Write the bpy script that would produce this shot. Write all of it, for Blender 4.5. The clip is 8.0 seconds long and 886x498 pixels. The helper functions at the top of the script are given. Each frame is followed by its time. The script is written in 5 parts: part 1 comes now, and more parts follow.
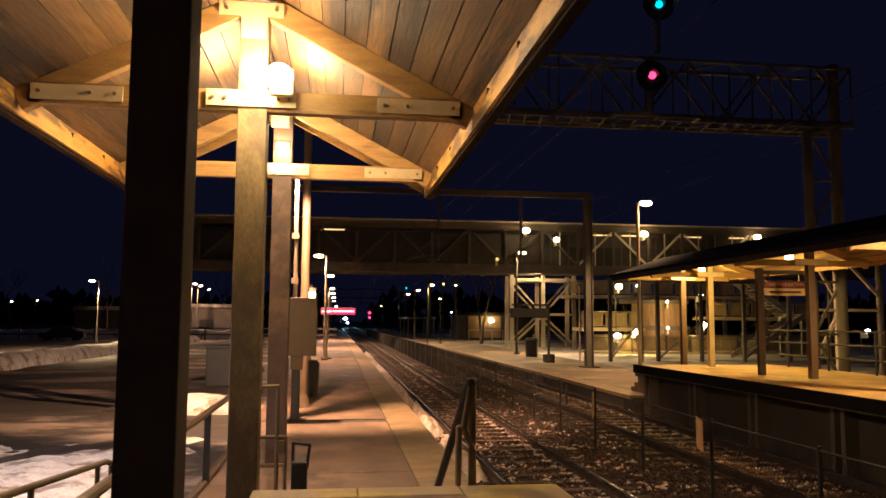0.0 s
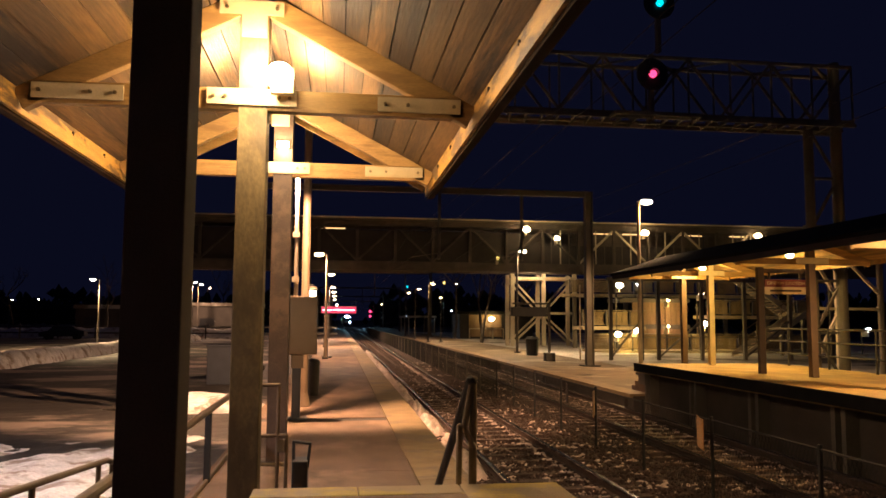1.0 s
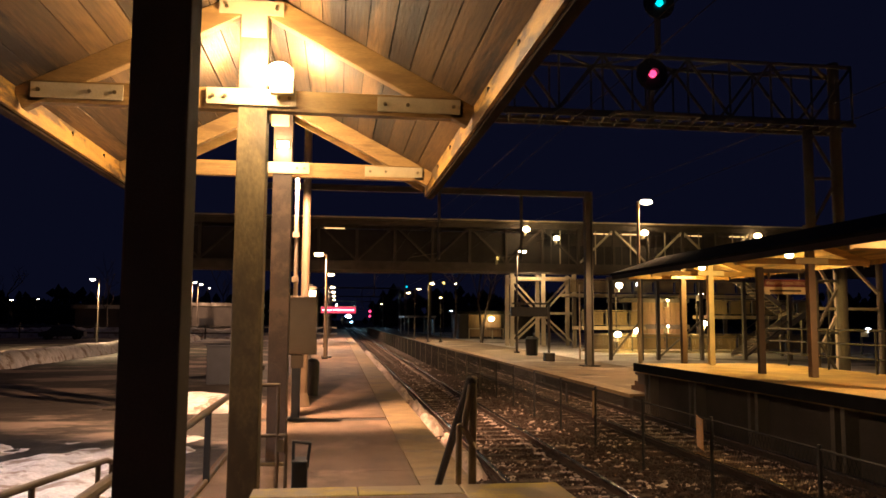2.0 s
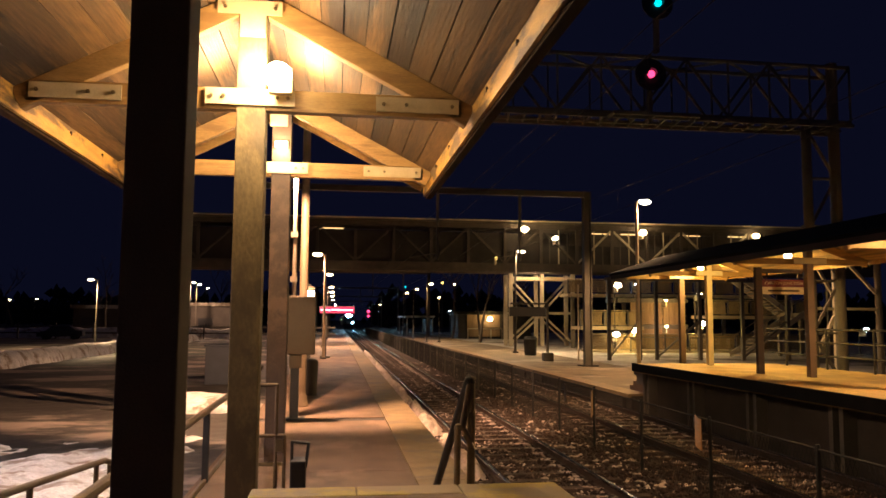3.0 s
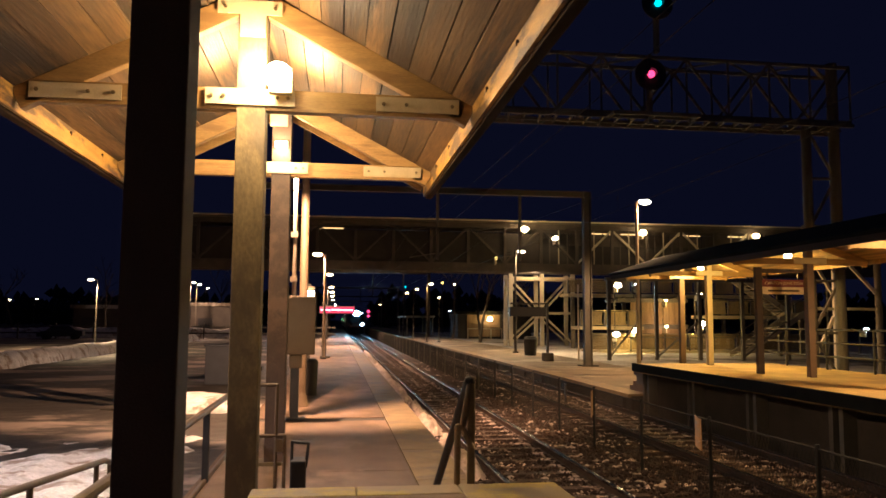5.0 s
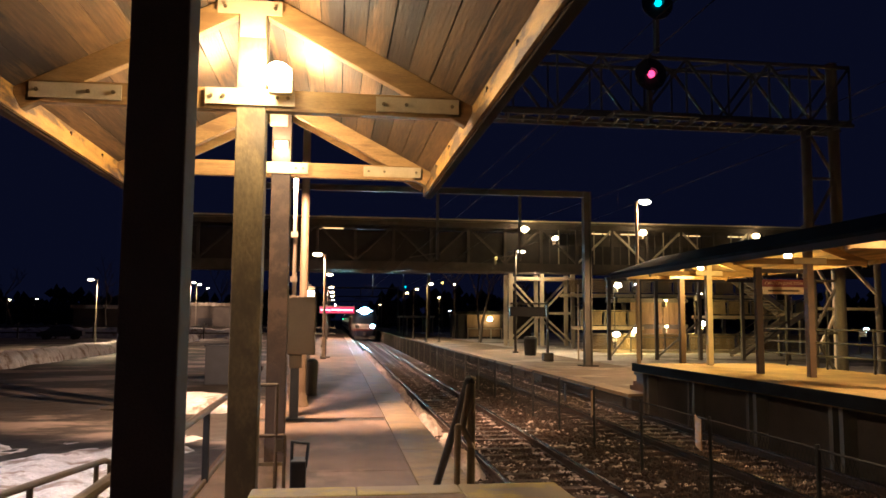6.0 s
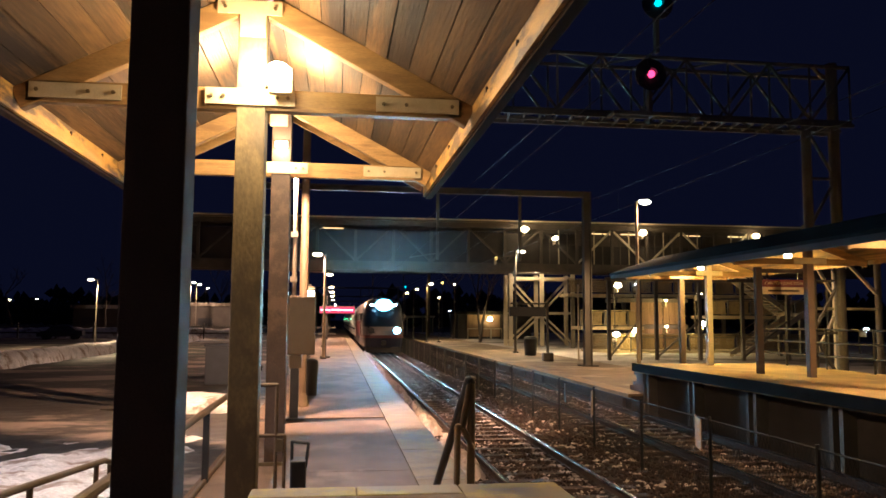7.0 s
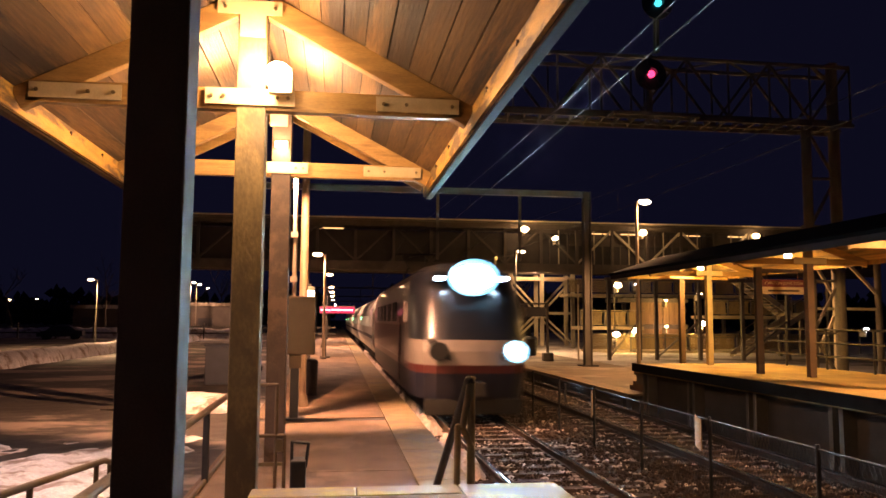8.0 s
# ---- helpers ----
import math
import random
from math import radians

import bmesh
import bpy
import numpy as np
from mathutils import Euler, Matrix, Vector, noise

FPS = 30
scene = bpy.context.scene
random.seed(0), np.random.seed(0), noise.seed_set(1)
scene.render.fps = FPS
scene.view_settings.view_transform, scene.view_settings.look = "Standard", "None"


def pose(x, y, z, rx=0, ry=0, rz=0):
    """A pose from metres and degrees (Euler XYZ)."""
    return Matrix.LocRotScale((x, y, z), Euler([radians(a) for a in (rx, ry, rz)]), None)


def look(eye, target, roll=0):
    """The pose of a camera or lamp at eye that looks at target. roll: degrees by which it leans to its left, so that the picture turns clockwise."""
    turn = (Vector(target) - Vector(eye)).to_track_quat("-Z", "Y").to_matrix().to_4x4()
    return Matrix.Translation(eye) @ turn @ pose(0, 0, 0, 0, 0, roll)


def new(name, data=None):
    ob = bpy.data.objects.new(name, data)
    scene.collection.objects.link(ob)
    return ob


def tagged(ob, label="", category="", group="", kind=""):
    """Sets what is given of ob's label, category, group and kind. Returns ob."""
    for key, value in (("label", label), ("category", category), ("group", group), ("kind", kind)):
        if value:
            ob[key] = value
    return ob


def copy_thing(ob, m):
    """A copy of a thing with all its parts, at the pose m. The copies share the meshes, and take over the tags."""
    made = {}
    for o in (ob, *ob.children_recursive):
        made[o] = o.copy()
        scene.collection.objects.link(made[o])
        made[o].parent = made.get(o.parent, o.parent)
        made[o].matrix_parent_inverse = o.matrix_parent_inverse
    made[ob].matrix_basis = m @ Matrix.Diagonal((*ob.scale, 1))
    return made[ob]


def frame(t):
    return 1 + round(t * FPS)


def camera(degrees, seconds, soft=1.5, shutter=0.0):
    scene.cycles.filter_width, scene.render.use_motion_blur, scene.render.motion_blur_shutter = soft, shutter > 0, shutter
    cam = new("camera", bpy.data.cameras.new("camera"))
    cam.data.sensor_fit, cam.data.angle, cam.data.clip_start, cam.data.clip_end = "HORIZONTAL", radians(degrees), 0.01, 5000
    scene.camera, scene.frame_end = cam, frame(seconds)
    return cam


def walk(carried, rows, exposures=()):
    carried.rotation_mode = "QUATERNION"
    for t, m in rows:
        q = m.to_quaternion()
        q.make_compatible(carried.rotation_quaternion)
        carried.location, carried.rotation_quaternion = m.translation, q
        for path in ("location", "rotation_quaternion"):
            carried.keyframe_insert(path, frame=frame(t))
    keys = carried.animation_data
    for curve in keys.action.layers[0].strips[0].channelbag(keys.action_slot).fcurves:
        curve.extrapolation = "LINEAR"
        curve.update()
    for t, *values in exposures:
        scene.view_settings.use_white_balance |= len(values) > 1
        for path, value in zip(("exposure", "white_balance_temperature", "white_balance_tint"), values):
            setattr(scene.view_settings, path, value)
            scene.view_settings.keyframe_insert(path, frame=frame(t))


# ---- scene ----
# ---- camera and its path ----
EYE = Vector((0.0, 0.0, 2.12))
FOCAL = 1371.0


def aim(dx=0.0, dy=0.0):
    """Pose of the held camera; dx, dy: small sway to the left and up, in 1/1371 rad."""
    yaw, pitch = radians(7.826) - dx / FOCAL, radians(5.2575) + dy / FOCAL
    way = Vector((math.sin(yaw) * math.cos(pitch), math.cos(yaw) * math.cos(pitch), math.sin(pitch)))
    return look(EYE, EYE + way * 10, 0.35)


cam = camera(2 * math.degrees(math.atan(784 / FOCAL)), 8.0, soft=1.6, shutter=0.6)
walk(cam, [(0.0, aim(2, 2.3)), (0.5, aim(3, 1.4)), (1.0, aim(3, 0)), (1.5, aim(3, 0)), (1.7, aim(3, 0)),
           (2.8, aim(0, 0)), (3.5, aim(0, 0)), (5.0, aim(0, 0)), (8.0, aim(0, 0))],
     [(0.0, 0.19, 6250, 11), (4.5, 0.19, 6150, 10), (6.0, 0.23, 5500, 7), (7.4, 0.27, 5550, 7), (7.7, 0.29, 6500, 15), (8.0, 0.31, 7250, 30)])

# ---- world, large lights, exposure ----
world = bpy.data.worlds.new("night_sky")
scene.world = world
world.use_nodes = True
wn = world.node_tree.nodes
wn["Background"].inputs[0].default_value = (0.0025, 0.0029, 0.0092, 1)
wn["Background"].inputs[1].default_value = 1.0

SODIUM = (1.0, 0.50, 0.16)
WARM = (1.0, 0.66, 0.33)
ORANGE = (1.0, 0.57, 0.33)
GOLD = (1.0, 0.66, 0.18)


def lamp_light(x, y, z, watts, colour=SODIUM, radius=0.12, cone=0, tilt=0):
    """A lamp's light; cone: the spread in degrees of a hooded lamp that shines downwards, tilted to the north."""
    data = bpy.data.lights.new("lamp_light", "SPOT" if cone else "POINT")
    data.energy, data.color, data.shadow_soft_size = watts, colour, radius
    if cone:
        data.spot_size, data.spot_blend = radians(cone), 0.35
    ob = new("lamp_light", data)
    ob.matrix_basis = pose(x, y, z, tilt)
    return ob


# under the near canopy
lamp_light(-0.88, 7.74, 4.72, 165, WARM, 0.05)
lamp_light(-0.62, 7.50, 4.55, 25, WARM, 0.10)
lamp_light(-0.72, 7.45, 4.40, 82, WARM, 0.10, 150)
lamp_light(-1.28, 9.50, 5.02, 225, WARM, 0.05)
lamp_light(-0.52, 9.60, 5.02, 275, WARM, 0.05)
lamp_light(-0.90, 9.45, 4.90, 90, ORANGE, 0.08, 160)
lamp_light(-0.86, 11.55, 4.70, 75, WARM, 0.04)
# added fill from the canopy end, where no lamp shows
lamp_light(-0.86, 12.62, 4.75, 150, ORANGE, 0.06, 165)
# head of the conduit post beyond the canopy
lamp_light(-1.02, 17.42, 5.30, 4700, (1.0, 0.55, 0.29), 0.04, 120, 30)
# posts along the near platform, and an added unseen fill at y = -20
for lx, ly in ((-1.04, 42.6), (-0.53, 61.5), (-0.53, 86.0), (-2.8, -20.0)):
    lamp_light(lx, ly, 5.5, 7000 if ly > 50 else 4000 if ly > 0 else 1100, ORANGE, 0.15, 155)
# posts along the far platform; the one at y = -8 is added, unseen fill
lamp_light(12.44, 30.0, 6.85, 3500, (1.0, 0.58, 0.27), 0.15, 150)
lamp_light(12.25, 50.6, 6.6, 5200, WARM, 0.15, 150)
lamp_light(9.17, 75.0, 5.45, 2600, WARM, 0.15, 155)
lamp_light(9.9, -8.0, 5.9, 520, ORANGE, 0.15, 155)
# under the far canopy
lamp_light(10.95, 18.6, 3.62, 280, GOLD, 0.1)
lamp_light(11.0, 22.0, 3.62, 280, GOLD, 0.1)
lamp_light(11.0, 12.0, 3.50, 600, (1.0, 0.62, 0.25), 0.1)
# footbridge and its ramps
lamp_light(15.4, 61.6, 9.5, 60, WARM)
lamp_light(25.7, 61.6, 9.4, 70, WARM)
lamp_light(16.6, 63.6, 5.9, 260, WARM)
lamp_light(20.2, 53.2, 4.6, 150, GOLD)
lamp_light(26.4, 53.2, 4.0, 150, GOLD)
lamp_light(20.0, 51.2, 1.4, 290, GOLD)
lamp_light(25.4, 51.4, 1.9, 290, GOLD)
lamp_light(25.2, 56.3, 1.6, 80, ORANGE)
lamp_light(25.2, 56.3, 3.5, 70, GOLD)
lamp_light(18.2, 91.0, 2.6, 160, GOLD, 0.2)
# car park; the first is an unseen lamp added to brighten the near snow
lamp_light(-6.1, 7.6, 5.75, 1700, (1.0, 0.82, 0.80), 0.2, 125)
lamp_light(-17.9, 59.6, 4.6, 6500, WARM, 0.15, 160)
lamp_light(-18.5, 104.5, 6.4, 6000, ORANGE, 0.15, 168)


# ---- materials ----
def material(name, colour, rough=0.7, metal=0.0, spread=0.25, scale=3.0, grain=60.0, bump=0.15, second=None,
             amount=0.5, stretch=(1, 1, 1), island=0.0, coat=0.0):
    """A procedural surface: two scales of variation, an optional second colour in patches, and fine relief."""
    m = bpy.data.materials.new(name)
    m.use_nodes = True
    n, l = m.node_tree.nodes, m.node_tree.links
    b = n["Principled BSDF"]
    tc = n.new("ShaderNodeTexCoord")
    mp = n.new("ShaderNodeMapping")
    mp.inputs["Scale"].default_value = stretch
    l.new(tc.outputs["Object"], mp.inputs["Vector"])
    big = n.new("ShaderNodeTexNoise")
    big.inputs["Scale"].default_value, big.inputs["Detail"].default_value = scale, 6
    fine = n.new("ShaderNodeTexNoise")
    fine.inputs["Scale"].default_value, fine.inputs["Detail"].default_value = grain, 3
    l.new(mp.outputs[0], big.inputs["Vector"])
    l.new(mp.outputs[0], fine.inputs["Vector"])
    ramp = n.new("ShaderNodeMapRange")
    ramp.inputs[1].default_value, ramp.inputs[2].default_value = 0.25, 0.75
    ramp.inputs[3].default_value, ramp.inputs[4].default_value = 1 - spread, 1 + spread
    l.new(big.outputs[0], ramp.inputs[0])
    ramp2 = n.new("ShaderNodeMapRange")
    ramp2.inputs[1].default_value, ramp2.inputs[2].default_value = 0.25, 0.75
    ramp2.inputs[3].default_value, ramp2.inputs[4].default_value = 1 - spread * 0.6, 1 + spread * 0.6
    l.new(fine.outputs[0], ramp2.inputs[0])
    mul = n.new("ShaderNodeMath")
    mul.operation = "MULTIPLY"
    l.new(ramp.outputs[0], mul.inputs[0])
    l.new(ramp2.outputs[0], mul.inputs[1])
    last = mul.outputs[0]
    if island:
        oi = n.new("ShaderNodeObjectInfo")
        r3 = n.new("ShaderNodeMapRange")
        r3.inputs[3].default_value, r3.inputs[4].default_value = 1 - island, 1 + island
        l.new(oi.outputs["Random"], r3.inputs[0])
        m3 = n.new("ShaderNodeMath")
        m3.operation = "MULTIPLY"
        l.new(last, m3.inputs[0])
        l.new(r3.outputs[0], m3.inputs[1])
        last = m3.outputs[0]
    mix = n.new("ShaderNodeMix")
    mix.data_type, mix.blend_type = "RGBA", "MULTIPLY"
    mix.inputs[0].default_value = 1.0
    mix.inputs[6].default_value = (*colour, 1)
    comb = n.new("ShaderNodeCombineColor")
    for i in range(3):
        l.new(last, comb.inputs[i])
    l.new(comb.outputs[0], mix.inputs[7])
    out = mix.outputs[2]
    if second:
        patch = n.new("ShaderNodeTexNoise")
        patch.inputs["Scale"].default_value, patch.inputs["Detail"].default_value = scale * 0.45, 8
        patch.inputs["Roughness"].default_value = 0.65
        l.new(mp.outputs[0], patch.inputs["Vector"])
        step = n.new("ShaderNodeMapRange")
        step.inputs[1].default_value, step.inputs[2].default_value = 0.66 - amount * 0.36, 0.74 - amount * 0.36
        l.new(patch.outputs[0], step.inputs[0])
        mx = n.new("ShaderNodeMix")
        mx.data_type = "RGBA"
        l.new(step.outputs[0], mx.inputs[0])
        l.new(out, mx.inputs[6])
        mx.inputs[7].default_value = (*second, 1)
        out = mx.outputs[2]
    l.new(out, b.inputs["Base Color"])
    b.inputs["Roughness"].default_value, b.inputs["Metallic"].default_value = rough, metal
    b.inputs["Coat Weight"].default_value = coat
    if bump:
        bp = n.new("ShaderNodeBump")
        bp.inputs["Strength"].default_value, bp.inputs["Distance"].default_value = bump, 0.02
        l.new(fine.outputs[0], bp.inputs["Height"])
        l.new(bp.outputs[0], b.inputs["Normal"])
    return m


def glow(name, colour, strength, base=0.8):
    m = bpy.data.materials.new(name)
    m.use_nodes = True
    b = m.node_tree.nodes["Principled BSDF"]
    b.inputs["Base Color"].default_value = (base, base, base, 1)
    b.inputs["Emission Color"].default_value = (*colour, 1)
    b.inputs["Emission Strength"].default_value = strength
    return m


M = {
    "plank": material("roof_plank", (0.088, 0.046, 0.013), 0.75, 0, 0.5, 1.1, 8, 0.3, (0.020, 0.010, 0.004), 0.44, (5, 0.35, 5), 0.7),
    # paler copy of roof_plank; the far ceiling's lamplight is put into the colour
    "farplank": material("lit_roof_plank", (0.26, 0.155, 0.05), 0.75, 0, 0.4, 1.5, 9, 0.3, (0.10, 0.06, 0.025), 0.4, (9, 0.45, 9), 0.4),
    "fascia": material("stained_fascia_board", (0.43, 0.235, 0.038), 0.65, 0, 0.35, 2.0, 30, 0.3, (0.12, 0.063, 0.02), 0.50, (3, 1, 5)),
    "gutter": material("brown_gutter_paint", (0.030, 0.019, 0.012), 0.95, 0, 0.3, 2.0, 30, 0.1),
    "timber": material("timber", (0.31, 0.180, 0.055), 0.6, 0, 0.3, 1.5, 18, 0.2, (0.20, 0.110, 0.034), 0.40, (1, 6, 6), 0.12),
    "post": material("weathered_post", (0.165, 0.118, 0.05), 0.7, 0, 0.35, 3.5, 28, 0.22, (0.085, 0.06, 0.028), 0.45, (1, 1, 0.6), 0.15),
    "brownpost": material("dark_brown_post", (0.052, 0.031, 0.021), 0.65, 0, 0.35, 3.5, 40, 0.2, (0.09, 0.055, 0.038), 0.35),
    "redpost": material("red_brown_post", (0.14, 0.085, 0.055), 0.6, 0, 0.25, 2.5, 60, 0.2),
    # plain brown on the sign; on unlit posts and a fascia it carries shade
    "darkpost": material("brown_paint_and_shade", (0.048, 0.032, 0.027), 0.85, 0, 0.25, 2.5, 70, 0.2),
    "plate": material("painted_steel_plate", (0.52, 0.42, 0.25), 0.5, 0.2, 0.12, 6, 60, 0.12),
    "bolt": material("bolt_steel", (0.22, 0.17, 0.1), 0.45, 0.8, 0.1, 20, 80, 0),
    "bark": material("bare_bark", (0.07, 0.055, 0.042), 0.9, 0, 0.3, 2, 30, 0.4),
    "roof": material("roof_covering", (0.012, 0.0115, 0.011), 0.85, 0, 0.3, 3, 60, 0.3),
    "concrete": material("platform_asphalt", (0.15, 0.096, 0.062), 0.8, 0, 0.38, 1.3, 150, 0.35, (0.23, 0.15, 0.10), 0.4, (1, 0.6, 1)),
    "tactile": material("worn_edge_strip", (0.235, 0.166, 0.085), 0.75, 0, 0.25, 1.8, 120, 0.25, (0.17, 0.13, 0.095), 0.4, island=0.08),
    "yellow": material("worn_yellow_paint", (0.36, 0.26, 0.045), 0.7, 0, 0.3, 3.5, 60, 0.3, (0.25, 0.185, 0.10), 0.55),
    # part of the golden lamplight on the deck is put into this colour
    "deck": material("golden_deck", (0.50, 0.345, 0.13), 0.8, 0, 0.25, 1.0, 60, 0.25, (0.36, 0.25, 0.11), 0.4),
    "wall": material("platform_wall", (0.052, 0.042, 0.034), 0.85, 0, 0.3, 1.4, 50, 0.3),
    "darkstrip": material("dark_paving_strip", (0.06, 0.05, 0.045), 0.85, 0, 0.2, 3, 60, 0.2),
    "ballast": material("ballast", (0.052, 0.031, 0.022), 0.95, 0, 0.6, 7, 38, 0.9, (0.36, 0.27, 0.22), 0.14),
    "stone": material("ballast_stone", (0.058, 0.034, 0.025), 0.9, 0, 0.5, 8, 40, 0.3, (0.45, 0.34, 0.29), 0.12),
    "sleeper": material("snowy_sleeper", (0.07, 0.044, 0.032), 0.9, 0, 0.35, 5, 40, 0.4, (0.42, 0.33, 0.28), 0.26, island=0.25),
    "scrap": material("grimy_snow", (0.47, 0.37, 0.32), 0.85, 0, 0.35, 3, 30, 0.5, (0.2, 0.14, 0.11), 0.3),
    "railsteel": material("rail_web", (0.05, 0.03, 0.022), 0.8, 0.2, 0.3, 3, 50, 0.2),
    "railhead": material("polished_rail_head", (0.42, 0.41, 0.40), 0.25, 1.0, 0.2, 2, 60, 0.03),
    "snow": material("old_snow", (0.66, 0.63, 0.62), 0.75, 0, 0.3, 3.0, 24, 0.9, (0.30, 0.23, 0.19), 0.36, (0.8, 1.2, 1)),
    "lot": material("snowy_car_park", (0.040, 0.033, 0.030), 0.75, 0, 0.5, 0.7, 14, 0.5, (0.24, 0.19, 0.165), 0.42, (0.55, 1.0, 1)),
    "ground": material("ground", (0.05, 0.045, 0.04), 0.95, 0, 0.3, 0.1, 4, 0.3),
    "farsnow": material("snowy_ground", (0.42, 0.39, 0.36), 0.85, 0, 0.3, 0.25, 8, 0.4, (0.12, 0.1, 0.08), 0.4),
    "pipe": material("galvanised_pipe", (0.24, 0.19, 0.12), 0.4, 0.6, 0.2, 8, 60, 0.1),
    "black": material("black_plastic", (0.02, 0.02, 0.02), 0.5, 0, 0.15, 6, 60, 0.1),
    "fence": material("fence_steel", (0.018, 0.016, 0.015), 0.7, 0.0, 0.2, 6, 60, 0.1),
    "signred": material("dark_red_board", (0.16, 0.03, 0.03), 0.5, 0, 0.1, 6, 60, 0.05),
    "signpale": material("pale_board", (0.55, 0.45, 0.3), 0.5, 0, 0.1, 6, 60, 0.05),
    "siding": material("wood_siding", (0.26, 0.165, 0.08), 0.7, 0, 0.3, 1.0, 20, 0.2, stretch=(6, 6, 0.6)),
    "signback": material("plain_sign_board", (0.42, 0.23, 0.085), 0.6, 0, 0.15, 6, 60, 0.1),
    "box": material("beige_cabinet_paint", (0.135, 0.098, 0.062), 0.5, 0, 0.12, 3, 60, 0.08),
    "pole": material("pale_pole_paint", (0.46, 0.36, 0.26), 0.55, 0.1, 0.12, 3, 60, 0.1),
    "darkpole": material("dark_paint_and_dim_pole", (0.07, 0.06, 0.05), 0.5, 0.2, 0.2, 3, 60, 0.1),
    "steel": material("weathered_steel", (0.14, 0.12, 0.096), 0.65, 0.3, 0.25, 1.2, 30, 0.2),
    "gantry": material("gantry_steel", (0.12, 0.102, 0.088), 0.65, 0.3, 0.3, 1.5, 40, 0.2),
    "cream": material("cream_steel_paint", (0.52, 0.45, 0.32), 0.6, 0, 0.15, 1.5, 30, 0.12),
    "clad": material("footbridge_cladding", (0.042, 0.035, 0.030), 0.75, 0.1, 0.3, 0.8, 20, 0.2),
    "farpave": material("sanded_far_paving", (0.17, 0.125, 0.075), 0.85, 0, 0.35, 0.7, 60, 0.3, (0.33, 0.27, 0.19), 0.38),
    "bluepost": material("dark_blue_post_paint", (0.045, 0.05, 0.065), 0.5, 0, 0.15, 3, 60, 0.1),
    "ramp": material("ramp_concrete", (0.34, 0.27, 0.17), 0.8, 0, 0.25, 0.8, 25, 0.2),
    "parapet": material("ramp_parapet_boards", (0.19, 0.135, 0.06), 0.8, 0, 0.35, 0.8, 25, 0.2),
    "bin": material("blue_grey_cabinet", (0.042, 0.047, 0.064), 0.55, 0, 0.15, 3, 50, 0.1),
    "buffpole": material("buff_pole_paint", (0.17, 0.115, 0.07), 0.55, 0, 0.2, 3, 60, 0.1),
    "darkpipe": material("brown_pipe_paint", (0.12, 0.08, 0.045), 0.5, 0.2, 0.25, 8, 60, 0.1),
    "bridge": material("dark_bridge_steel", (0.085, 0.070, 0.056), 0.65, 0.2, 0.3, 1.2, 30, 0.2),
    "far": material("distant_trees", (0.02, 0.022, 0.018), 0.95, 0, 0.4, 0.4, 3, 0.4),
    "car": material("dark_car_paint", (0.03, 0.03, 0.035), 0.3, 0.2, 0.1, 3, 60, 0, coat=0.6),
    "tyre": material("tyre_rubber", (0.02, 0.02, 0.02), 0.85, 0, 0.2, 8, 60, 0.2),
    "silver": material("silver_body_paint", (0.20, 0.15, 0.14), 0.38, 0.3, 0.15, 1.2, 20, 0.05, coat=0.2),
    "white": material("white_body_paint", (0.17, 0.145, 0.13), 0.4, 0, 0.12, 1.5, 30, 0.04, coat=0.2),
    "red": material("red_stripe_paint", (0.085, 0.020, 0.020), 0.4, 0, 0.15, 2, 40, 0.04, coat=0.2),
    "navy": material("navy_body_paint", (0.010, 0.013, 0.030), 0.5, 0, 0.15, 2, 40, 0.05, coat=0.1),
    "under": material("dirty_running_gear", (0.03, 0.028, 0.026), 0.75, 0.3, 0.3, 3, 40, 0.3),
    "glass": material("dark_windscreen", (0.008, 0.009, 0.012), 0.3, 0, 0.05, 2, 20, 0, coat=0.0),
    "stainless": material("stainless_side", (0.5, 0.5, 0.49), 0.35, 0.9, 0.1, 1.5, 40, 0.08, stretch=(1, 0.1, 6)),
    "wire": material("tarnished_wire", (0.04, 0.035, 0.03), 0.6, 0.3, 0.1, 3, 40, 0),
    "headlamp": glow("headlamp_lens", (0.42, 0.78, 1.0), 5600.0),
    "ditch": glow("ditch_lamp_lens", (0.42, 0.78, 1.0), 420.0),
    # glare round the train lamps, drawn as glowing rings; no lit part there
    "halo": glow("lens_glare_ring", (0.10, 0.62, 0.95), 2.6),
    "sodium": glow("sodium_lens", (1.0, 0.66, 0.30), 22.0),
    "warm": glow("warm_lens", (1.0, 0.76, 0.42), 22.0),
    "canopy_lens": glow("canopy_lens", (1.0, 0.85, 0.55), 60.0),
    "tube": glow("opening_glow", (1.0, 0.6, 0.22), 1.6),
    "cool": glow("cool_lens", (0.8, 0.92, 1.0), 12.0),
    "sigred": glow("red_lens", (1.0, 0.05, 0.17), 2.4),
    "siggreen": glow("blue_green_lens", (0.0, 0.6, 0.75), 1.6),
    "led": glow("red_led_board", (1.0, 0.01, 0.10), 0.9, 0.02),
    "ledwhite": glow("pale_led_text", (1.0, 0.35, 0.5), 4.5, 0.02),
    "window": glow("coach_window_light", (1.0, 0.85, 0.5), 0.10, 0.15),
    "doorgreen": glow("green_indicator", (0.05, 1.0, 0.35), 9.0),
    "faded": material("faded_print", (0.36, 0.23, 0.11), 0.6, 0, 0.1, 6, 60, 0),
    "litroom": glow("lit_window", (1.0, 0.66, 0.15), 3.0),
}


for key in ("roof", "gutter"):
    M[key].node_tree.nodes["Principled BSDF"].inputs["Specular IOR Level"].default_value = 0.06


